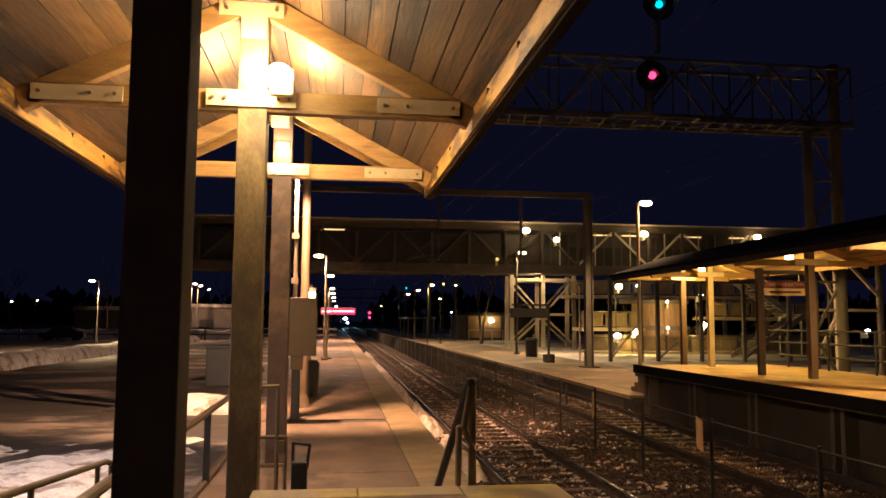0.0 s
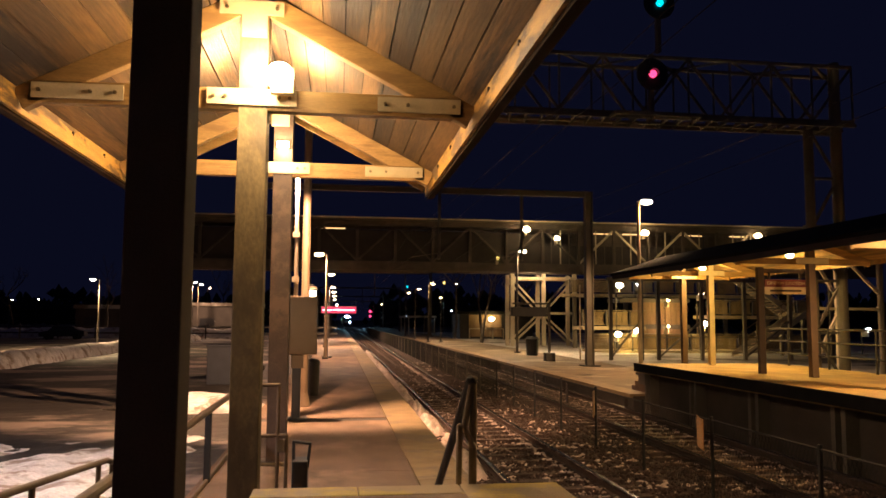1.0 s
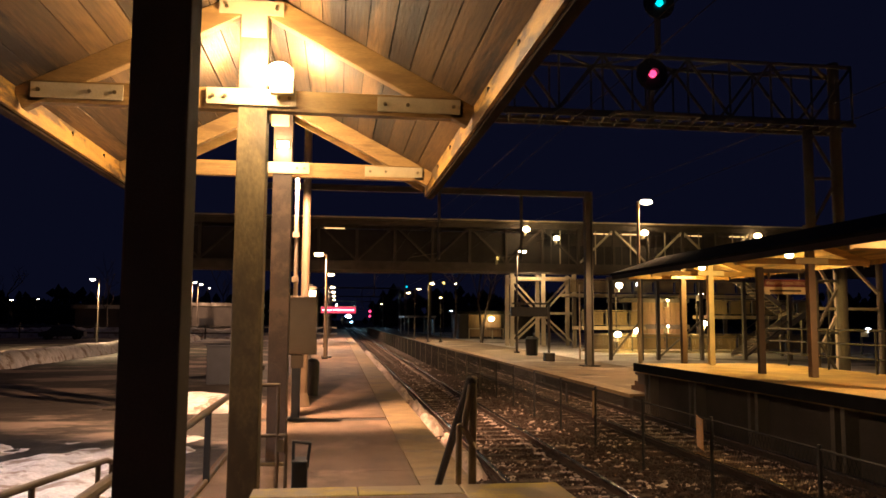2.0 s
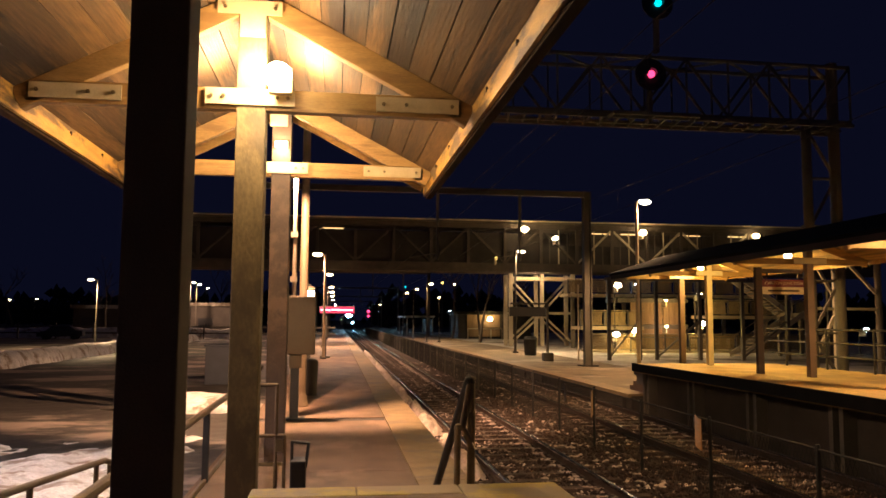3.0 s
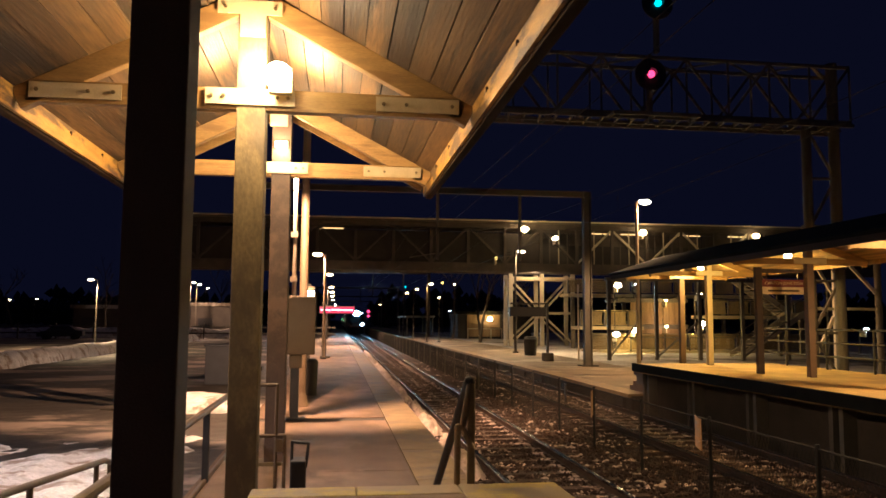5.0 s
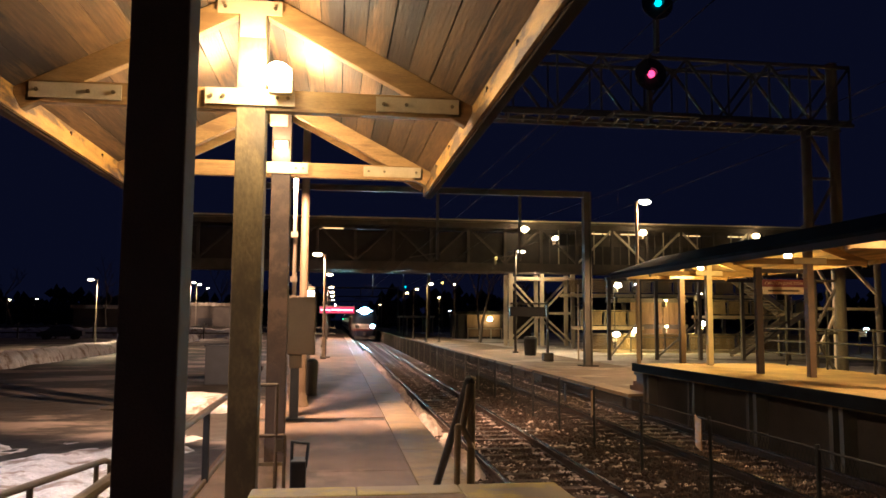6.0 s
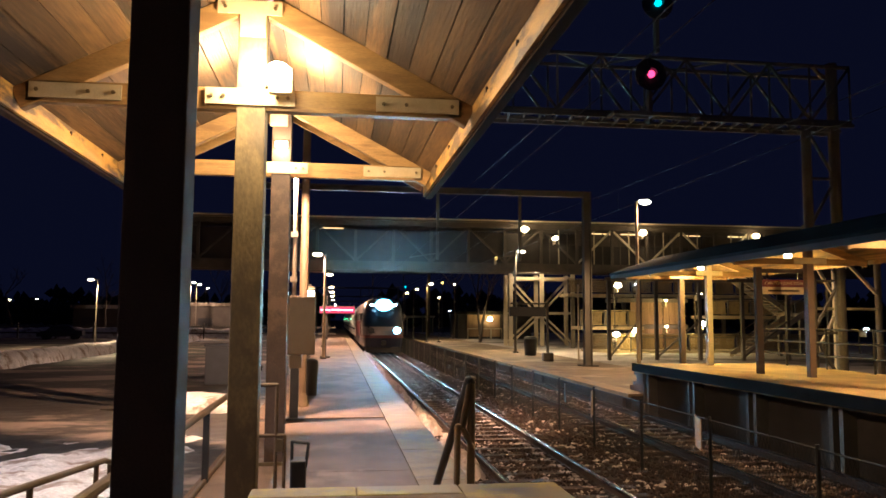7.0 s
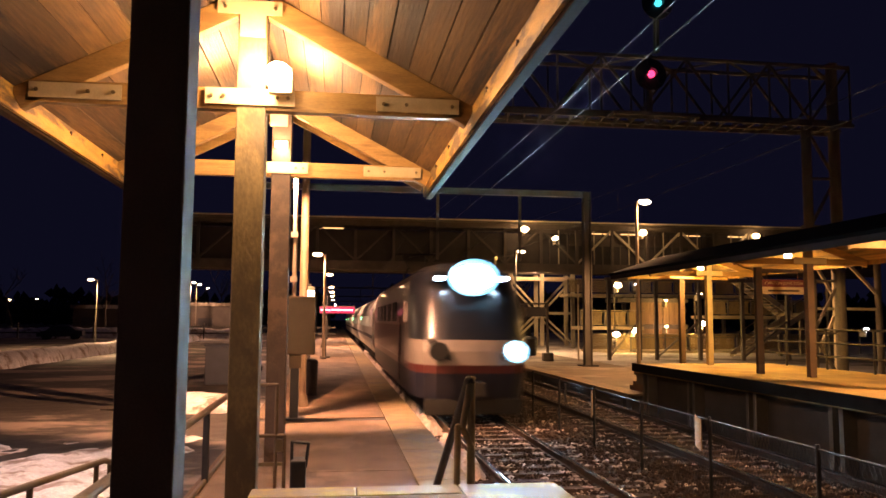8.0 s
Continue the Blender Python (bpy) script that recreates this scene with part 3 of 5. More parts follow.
def build_near_canopy():
    c = thing("platform_canopy", "timber gabled platform canopy with plank ceiling and bolted trusses", "canopy")
    # posts before y = 8 take darkpost, their shade put into the colour
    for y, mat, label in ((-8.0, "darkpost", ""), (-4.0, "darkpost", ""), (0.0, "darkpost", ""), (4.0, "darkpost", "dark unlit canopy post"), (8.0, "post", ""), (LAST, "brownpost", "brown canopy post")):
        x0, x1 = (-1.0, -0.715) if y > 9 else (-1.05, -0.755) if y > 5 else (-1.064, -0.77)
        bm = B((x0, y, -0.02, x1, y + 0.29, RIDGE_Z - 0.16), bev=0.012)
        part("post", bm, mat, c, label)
        if y > 5.5:
            part("post_base", B((RIDGE_X - 0.2, y - 0.05, 0.0, RIDGE_X + 0.2, y + 0.34, 0.05), bev=0.008), "bolt", c)
    for y in (-8.0, -4.0, 0.0, 4.0, 8.0, LAST):
        build_truss(c, y)
    # second frame just behind the last truss
    for s in (-1, 1):
        bm = bmesh.new()
        beam(bm, (RIDGE_X + s * 0.05, 12.45, RIDGE_Z - 0.16), (RIDGE_X + s * 2.28, 12.45, RIDGE_Z - SLOPE * 2.28 - 0.12), 0.06, 0.18)
        part("barge_rafter", bm, "timber", c)
    # deck planks, laid along the canopy
    n = 10
    w = EAVE / n
    for s in (-1, 1):
        for i in range(n):
            breaks = [ROOF_Y0, random.uniform(-9, -6), random.uniform(-2, 3), ROOF_Y1]
            if i % 2:
                breaks = [ROOF_Y0, random.uniform(-6, -3), random.uniform(0, 3), ROOF_Y1]
            gap = random.choice((0.006, 0.008, 0.012))
            for a, b in zip(breaks, breaks[1:]):
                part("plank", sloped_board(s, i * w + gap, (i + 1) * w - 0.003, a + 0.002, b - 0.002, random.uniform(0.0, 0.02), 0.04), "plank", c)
        # roof skin above the planks, fascia and gutter
        part("roof_skin", sloped_board(s, 0, EAVE + 0.15, ROOF_Y0 - 0.1, ROOF_Y1 + 0.1, 0.055, 0.075), "roof", c, "dark roof covering")
        xe = RIDGE_X + s * (EAVE + 0.022)
        ze = RIDGE_Z - SLOPE * EAVE
        fascia = part("fascia", B((xe - 0.02, ROOF_Y0, ze - 0.225, xe + 0.02, ROOF_Y1, ze + 0.025), bev=0.004), "fascia", c)
        y = -3.0
        while y < ROOF_Y1:
            bm = bmesh.new()
            xi = xe - s * 0.021
            rod(bm, (xi, y, ze - 0.05), (xi - s * 0.022, y, ze - 0.05), 0.014, 6)
            rod(bm, (xi - s * 0.016, y, ze - 0.05), (xi - s * 0.016, y, ze - 0.09), 0.006, 5)
            part("hook", bm, "railsteel", fascia, "small rusted hook")
            y += 1.27
        xg = RIDGE_X + s * (EAVE + 0.097)
        part("gutter", B((xg - 0.052, ROOF_Y0, ze - 0.262, xg + 0.05, ROOF_Y1, ze - 0.10), bev=0.01), "gutter", c, "dark eave gutter")
    pack = thing("canopy_lamp", "flush bright lamp on the face of the farther king post", "lamp", "canopy lamps", (-0.86, LAST - 0.03, 4.74))
    part("housing", B((-0.10, -0.02, -0.05, 0.10, 0.028, 0.06), bev=0.01), "plate", pack)
    part("lens", B((-0.08, -0.045, -0.035, 0.08, -0.022, 0.045), bev=0.008), "canopy_lens", pack, "glowing warm lens")
    flood = thing("canopy_lamp", "twin bright floodlight hung under the ridge behind the king post", "lamp", "canopy lamps", (-0.93, 9.40, 5.10))
    part("housing", B((-0.10, 0.0, 0.0, 0.10, 0.10, 0.14), bev=0.015), "plate", flood)
    part("stem", B((-0.02, 0.03, 0.14, 0.02, 0.07, 0.46)), "bolt", flood)
    for x in (-0.07, 0.07):
        part("lens", B((x - 0.03, 0.103, 0.02, x + 0.03, 0.125, 0.12), bev=0.008), "canopy_lens", flood, "glowing warm lens")
    wall = thing("canopy_lamp", "blazing box lamp on an arm beside the king post", "lamp", "canopy lamps", (-0.60, 7.72, 4.36))
    part("housing", B((-0.12, 0.10, 0.04, 0.12, 0.20, 0.32), bev=0.02), "plate", wall)
    part("lens", ball((-0.02, 0.02, 0.20), 0.125, 3, (1.1, 0.75, 1.1)), "canopy_lens", wall, "glowing warm lens", True)
    part("arm", B((-0.15, 0.20, 0.14, -0.09, 0.42, 0.22)), "bolt", wall)
    # hidden fixture made up for the fill at the canopy end
    end = thing("canopy_lamp", "added small warm lamp hidden behind the last canopy post", "lamp", "canopy lamps", (-0.86, 12.5, 4.95))
    part("housing", B((-0.05, 0.0, 0.02, 0.05, 0.12, 0.10), bev=0.02), "plate", end)
    part("lens", ball((-0.02, -0.02, -0.03), 0.12, 3, (1.1, 0.8, 0.85)), "canopy_lens", end, "glowing warm lens", True)
    part("stem", B((-0.02, 0.04, 0.1, 0.02, 0.08, RIDGE_Z - 0.05 - 4.95)), "bolt", end)


# ---- masts, gantries, footbridge ----
def lattice(parent, name, mat, a, b, width, depth, bays, bar=0.07, lace=0.035):
    """A box lattice girder between a and b (centre line), with chords and lacing."""
    a, b = Vector(a), Vector(b)
    d = (b - a).normalized()
    if abs(d.z) > 0.9:
        u, s = Vector((0, 1, 0)), Vector((1, 0, 0))
    else:
        u = Vector((0, 0, 1))
        s = d.cross(u).normalized()
    corners = [(u * (depth / 2) * i, s * (width / 2) * j) for i in (-1, 1) for j in (-1, 1)]
    for p, q in corners:
        bm = bmesh.new()
        beam(bm, a + p + q, b + p + q, bar, bar)
        part("chord", bm, mat, parent)
    n = bays
    def bar_part(p, q, size):
        bm = bmesh.new()
        beam(bm, p, q, size, size)
        part(name, bm, mat, parent)
    for j in (-1, 1):
        for k in range(n):
            p0, p1 = a.lerp(b, k / n), a.lerp(b, (k + 1) / n)
            o = s * (width / 2) * j
            lo, hi = -u * depth / 2, u * depth / 2
            bar_part(p0 + o + (lo if k % 2 else hi), p1 + o + (hi if k % 2 else lo), lace * 1.4)
            bar_part(p1 + o + lo, p1 + o + hi, lace)
    for i in (-1, 1):
        for k in range(n):
            p0, p1 = a.lerp(b, k / n), a.lerp(b, (k + 1) / n)
            o = u * (depth / 2) * i
            bar_part(p0 + o + s * width / 2 * (1 if k % 2 else -1), p1 + o - s * width / 2 * (1 if k % 2 else -1), lace)


def build_signal_gantry():
    g = thing("signal_gantry", "lattice steel signal gantry spanning both tracks", "gantry")
    y = 21.0
    lattice(g, "lacing", "gantry", (-5.4, y, 8.80), (14.9, y, 8.80), 1.0, 1.65, 16, 0.085, 0.045)
    for xa, xb in ((-5.25, -4.4), (13.78, 14.68)):
        for x, r in ((xa, 0.14), (xb, 0.16)):
            bm = bmesh.new()
            rod(bm, (x, y, -0.3), (x, y, 9.9 if x in (14.68, -5.25) else 7.95), r, 14)
            part("leg", bm, "gantry", g, "weathered steel column")
        for k in range(5):
            z0, z1 = 0.3 + k * 1.52, 1.82 + k * 1.52
            for p, q in (((xa, z0), (xb, z1)) if k % 2 else ((xb, z0), (xa, z1)), ((xa, z1), (xb, z1))):
                bm = bmesh.new()
                beam(bm, (p[0], y, p[1]), (q[0], y, q[1]), 0.07, 0.07, (0, 1, 0))
                part("leg_brace", bm, "gantry", g)
        for z in (8.0, 9.62):
            bm = bmesh.new()
            beam(bm, (xa, y - 0.45, z), (xb, y + 0.45, z), 0.08, 0.08)
            part("leg_brace", bm, "gantry", g)
    part("walkway", B((-4.6, y - 0.65, 7.80, 14.9, y - 0.57, 7.90), (-4.6, y - 0.05, 7.80, 14.9, y + 0.02, 7.88), (-4.6, y + 0.42, 7.80, 14.9, y + 0.5, 7.90)), "gantry", g, "open grating walkway")
    part("work_stage", B((7.4, y - 1.15, 7.76, 9.9, y - 1.07, 7.86), (7.4, y - 1.07, 7.76, 7.48, y - 0.65, 7.84), (8.6, y - 1.07, 7.76, 8.68, y - 0.65, 7.84), (9.82, y - 1.07, 7.76, 9.9, y - 0.65, 7.84)), "gantry", g)
    bm = bmesh.new()
    k = 0
    while -4.4 + k * 0.45 < 14.8:
        beam(bm, (-4.4 + k * 0.45, y - 0.68, 7.84), (-4.2 + k * 0.45, y + 0.5, 7.88), 0.05, 0.10)
        k += 1
    part("grating_bar", bm, "gantry", g, kind="stuff")
    part("footing", B((13.6, y - 0.7, -0.7, 15.1, y + 0.7, 0.0)), "wall", g)
    part("footing", B((-5.7, y - 0.7, -0.7, -4.0, y + 0.7, -0.1)), "wall", g)
    for z, lens, label in ((9.04, "sigred", "glowing red"), (11.12, "siggreen", "glowing blue-green")):
        s = thing("railway_signal", f"black round railway signal head with one {label} lamp", "signal", "gantry signals", (8.65 if z < 10 else 8.89, y - 0.78, z))
        bm = bmesh.new()
        rod(bm, (0, 0.02, 0), (0, 0.06, 0), 0.46, 24)
        part("backboard", bm, "black", s)
        bm = bmesh.new()
        rod(bm, (0, -0.03, 0), (0, 0.02, 0), 0.105, 20)
        part("lens", bm, lens, s, f"{label} lens", True)
        bm = bmesh.new()
        for k in range(7):
            a0, a1 = math.radians(-10 + k * 28.5), math.radians(-10 + (k + 1) * 28.5)
            beam(bm, (0.135 * math.cos((a0 + a1) / 2), -0.13, 0.135 * math.sin((a0 + a1) / 2)), (0.135 * math.cos((a0 + a1) / 2), 0.02, 0.135 * math.sin((a0 + a1) / 2)), 0.07, 0.01,
                 (math.cos((a0 + a1) / 2), 0, math.sin((a0 + a1) / 2)))
        part("hood", bm, "black", s)
        for u in (90, 210, 330):
            bm = bmesh.new()
            x, zz = 0.33 * math.cos(radians(u)), 0.33 * math.sin(radians(u))
            rod(bm, (x, -0.02, zz), (x, 0.02, zz), 0.1, 16)
            part("dark_lens", bm, "glass", s)
        part("mast", B((-0.05, 0.06, -1.4, 0.05, 0.26, 0.6)), "gantry", s)


def build_wire_gantry(y, x0, x1, z):
    g = thing("catenary_gantry", "slim dark steel portal carrying the overhead wires", "gantry", "overhead line portals", (0, y, 0))
    for x in (x0, x1):
        part("leg", B((x - 0.18, -0.18, -0.6, x - 0.14, 0.18, z), (x + 0.14, -0.18, -0.6, x + 0.18, 0.18, z), (x - 0.14, -0.012, -0.6, x + 0.14, 0.012, z)), "steel", g, "riveted steel column")
        part("footing", B((x - 0.4, -0.4, -0.7, x + 0.4, 0.4, 0.05)), "wall", g)
    part("crossbeam", B((x0, -0.11, z - 0.28, x1, 0.11, z - 0.24), (x0, -0.11, z - 0.04, x1, 0.11, z), (x0, -0.012, z - 0.24, x1, 0.012, z - 0.04)), "steel", g)
    for x in (NEAR, FAR):
        part("drop_post", B((x + 1.25, -0.06, z - 3.4, x + 1.37, 0.06, z - 0.28)), "steel", g)
        for za, zb in ((1.85, 2.05), (3.1, 3.32)):
            bm = bmesh.new()
            rod(bm, (x + 1.3, 0, z - za), (x, 0, z - zb), 0.028, 6)
            part("cantilever", bm, "steel", g)


def build_wires():
    supports = [(-30, 6.3), (35.8, 6.3), (62, 5.8), (100, 6.3), (150, 6.3), (205, 6.3), (260, 6.3), (320, 6.3), (400, 6.3)]
    for x in (NEAR, FAR):
        bm = bmesh.new()
        rod(bm, (x, -30, 5.03), (x, 400, 5.03), 0.006, 5)
        ob = part("contact_wire", bm, "wire", None, "thin copper contact wire over the track")
        tagged(ob, category="wire")
        bm = bmesh.new()
        for (a, za), (b, zb) in zip(supports, supports[1:]):
            last = None
            for k in range(9):
                u = k / 8
                p = (x, a + (b - a) * u, za + (zb - za) * u - 0.0009 * (b - a) ** 2 * u * (1 - u))
                if last:
                    rod(bm, last, p, 0.006, 5)
                if k in (2, 4, 6):
                    rod(bm, p, (x, p[1], 5.03), 0.003, 4)
                last = p
        ob = part("messenger_wire", bm, "wire", None, "sagging messenger wire with droppers above the track")
        tagged(ob, category="wire")


def build_footbridge():
    f = thing("footbridge", "roofed steel truss footbridge with dark cladding across the tracks", "footbridge")
    y0, y1, z0, z1 = 63.0, 66.0, 6.15, 10.35
    x0, x1 = -14.0, 48.0
    part("floor_girder", B((x0, y0, z0, x1, y0 + 0.25, z0 + 0.75), (x0, y1 - 0.25, z0, x1, y1, z0 + 0.75), (x0, y0 + 0.25, z0 + 0.35, x1, y1 - 0.25, z0 + 0.6)), "bridge", f)
    part("roof", B((x0, y0 - 0.35, z1 - 0.12, x1, y1 + 0.35, z1 + 0.08)), "bridge", f)
    part("top_chord", B((x0, y0, z1 - 0.55, x1, y0 + 0.2, z1 - 0.13)), "bridge", f)
    part("top_chord", B((x0, y1 - 0.2, z1 - 0.55, x1, y1, z1 - 0.13)), "bridge", f)
    part("roof_edge", B((x0, y0 - 0.43, z1 - 0.02, x1, y0 - 0.352, z1 + 0.10)), "cream", f, "pale roof edge strip")
    step, n = 3.1, 20
    for k in range(n + 1):
        x = x0 + k * step
        part("upright", B((x - 0.11, y0 - 0.02, z0 + 0.75, x + 0.11, y0 + 0.2, z1 - 0.55)), "bridge", f)
        part("back_upright", B((x - 0.11, y1 - 0.2, z0 + 0.75, x + 0.11, y1, z1 - 0.55)), "bridge", f)
        if k < n:
            bm = bmesh.new()
            a, b = (x, x + step) if k % 2 else (x + step, x)
            beam(bm, (a, y0 + 0.09, z0 + 0.75), (b, y0 + 0.09, z1 - 0.5), 0.16, 0.16, (0, 1, 0))
            # past x = 18 the lamplight on the steel is put in as cream
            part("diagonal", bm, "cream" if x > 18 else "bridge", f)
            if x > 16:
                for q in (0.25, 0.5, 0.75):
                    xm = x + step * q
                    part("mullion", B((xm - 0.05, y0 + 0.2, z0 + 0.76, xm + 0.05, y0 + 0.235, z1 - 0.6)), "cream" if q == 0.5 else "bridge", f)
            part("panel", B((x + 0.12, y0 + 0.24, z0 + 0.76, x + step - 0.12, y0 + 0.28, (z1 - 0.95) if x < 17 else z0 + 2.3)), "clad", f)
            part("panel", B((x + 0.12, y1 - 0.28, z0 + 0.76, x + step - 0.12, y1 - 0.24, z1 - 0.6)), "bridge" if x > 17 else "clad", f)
    # lit openings under the roof, drawn as added glowing bars
    tube = thing("bridge_tube_light", "row of glowing bars for lit openings under the footbridge roof", "lamp")
    for x in (-1.4, 22.0, 24.5, 30.0, 34.6, 38.5):
        part("tube", B((x, 64.6, 9.66, x + 1.9, 64.8, 9.74)), "tube", tube)
    t = thing("stair_tower", "cream painted steel tower with diagonal braces under the footbridge", "tower")
    xs, ys = (14.85, 17.6, 20.35), (65.2, 67.2)
    for x in xs:
        for y in ys:
            part("column", B((x - 0.16, y - 0.16, -0.05, x + 0.16, y + 0.16, 6.15), bev=0.01), "cream", t)
    for y in ys:
        for a, b in zip(xs, xs[1:]):
            part("beam", B((a + 0.16, y - 0.1, 5.62, b - 0.16, y + 0.1, 5.9)), "cream", t)
            part("beam", B((a + 0.16, y - 0.08, 2.68, b - 0.16, y + 0.08, 2.88)), "cream", t)
        for (xa, za), (xb, zb) in (((14.95, 5.6), (17.5, 2.9)), ((20.25, 5.6), (17.7, 2.9)), ((17.5, 2.6), (15.0, 0.3)), ((17.7, 2.6), (20.2, 0.3))):
            bm = bmesh.new()
            beam(bm, (xa, y, za), (xb, y, zb), 0.15, 0.15, (0, 1, 0))
            part("brace", bm, "cream", t)


def build_ramps():
    """Switchback ramps and stair flights beside the footbridge."""
    r = thing("access_ramp", "stacked switchback concrete ramps with panelled parapets and rails", "ramp")
    for k, (z, xa, xb, y) in enumerate(((4.35, 18.5, 36.0, 60.5), (1.75, 17.6, 22.4, 54.5), (2.6, 27.2, 36.0, 54.5), (0.1, 17.6, 36.0, 52.2))):
        part("ramp_deck", B((xa, y, z - 0.25, xb, y + 2.4, z)), "ramp", r)
        x = xa
        while x < xb - 0.2:
            w = min(1.7, xb - x - 0.05)
            bars = [(x + 0.06, y, z + 0.10, x + w, y + 0.05, z + 0.18), (x + 0.06, y, z + 0.98, x + w, y + 0.05, z + 1.06)]
            bars += [(x + 0.08 + q * 0.09, y + 0.015, z + 0.18, x + 0.145 + q * 0.09, y + 0.035, z + 0.98) for q in range(int((w - 0.1) / 0.09))]
            part("balustrade", B(*bars), "parapet", r, kind="stuff")
            part("baluster", B((x - 0.04, y - 0.04, z, x + 0.04, y + 0.08, z + 1.12)), "darkpole", r)
            x += 1.8
        bm = bmesh.new()
        rod(bm, (xa, y - 0.03, z + 1.15), (xb, y - 0.03, z + 1.15), 0.04, 8)
        part("handrail", bm, "pipe", r)
        x = xa + 0.5
        while x < xb:
            part("column", B((x - 0.14, y + 0.2, -0.05, x + 0.14, y + 0.48, z - 0.25)), "steel", r)
            x += 4.3
    g = thing("steel_frame", "dark open steel frame with braces around the ramps", "frame")
    fx = (15.2, 17.0, 18.0, 20.6, 23.2, 26.0, 28.6)
    for x in fx:
        part("post", B((x - 0.09, 41.9, -0.05, x + 0.09, 42.1, 4.4)), "darkpole" if x < 20 else "steel", g)
    part("beam", B((15.0, 41.9, 4.4, 28.8, 42.1, 4.6)), "steel", g)
    part("beam", B((15.0, 41.92, 1.2, 28.8, 42.0, 1.26)), "steel", g)
    for a, b in zip(fx[::2], fx[1::2]):
        bm = bmesh.new()
        beam(bm, (a, 42.0, 0.1), (b, 42.0, 2.2), 0.1, 0.1, (0, 1, 0))
        part("brace", bm, "steel", g)
    h = thing("stair_hall", "two-storey wood-sided stair hall glowing orange beside the ramps", "building")
    for z0, z1 in ((-0.1, 1.55), (1.9, 3.6)):
        for i in range(9):
            part("siding_board", B((22.6 + i * 0.45, 57.6, z0, 23.03 + i * 0.45, 57.7, z1)), "siding", h)
        part("corner_post", B((26.65, 57.5, z0, 26.95, 57.8, z1)), "cream", h)
    part("floor_band", B((21.5, 57.4, 1.56, 27.2, 60.2, 1.88)), "steel", h)
    part("roof_band", B((21.5, 57.4, 3.6, 27.2, 60.2, 3.9)), "steel", h)
    s = thing("stairway", "steel stair flights with landings and cream stringers", "stairs")
    for k, (xa, za, xb, zb) in enumerate(((24.2, 0.0, 28.4, 2.6), (28.4, 2.6, 24.4, 5.4))):
        y = 44.0 + k * 1.7
        for yy in (y, y + 1.4):
            bm = bmesh.new()
            beam(bm, (xa, yy, za + 0.1), (xb, yy, zb + 0.1), 0.08, 0.32)
            part("stringer", bm, "cream", s)
            bm = bmesh.new()
            rod(bm, (xa, yy, za + 1.1), (xb, yy, zb + 1.1), 0.03, 8)
            for q in range(6):
                u = q / 5
                rod(bm, (xa + (xb - xa) * u, yy, za + (zb - za) * u), (xa + (xb - xa) * u, yy, za + (zb - za) * u + 1.1), 0.025, 6)
            part("railing", bm, "pipe", s)
        for q in range(15):
            u = (q + 0.5) / 15
            x, z = xa + (xb - xa) * u, za + (zb - za) * u
            part("tread", B((x - 0.15, y, z, x + 0.15, y + 1.4, z + 0.05)), "ramp", s)
    part("landing", B((28.3, 43.9, 2.5, 30.2, 47.2, 2.7)), "ramp", s)
    for x, y in ((28.5, 44.0), (30.0, 44.0), (30.0, 47.0), (28.5, 47.0)):
        part("column", B((x - 0.1, y - 0.1, -0.05, x + 0.1, y + 0.1, 2.5)), "steel", s)


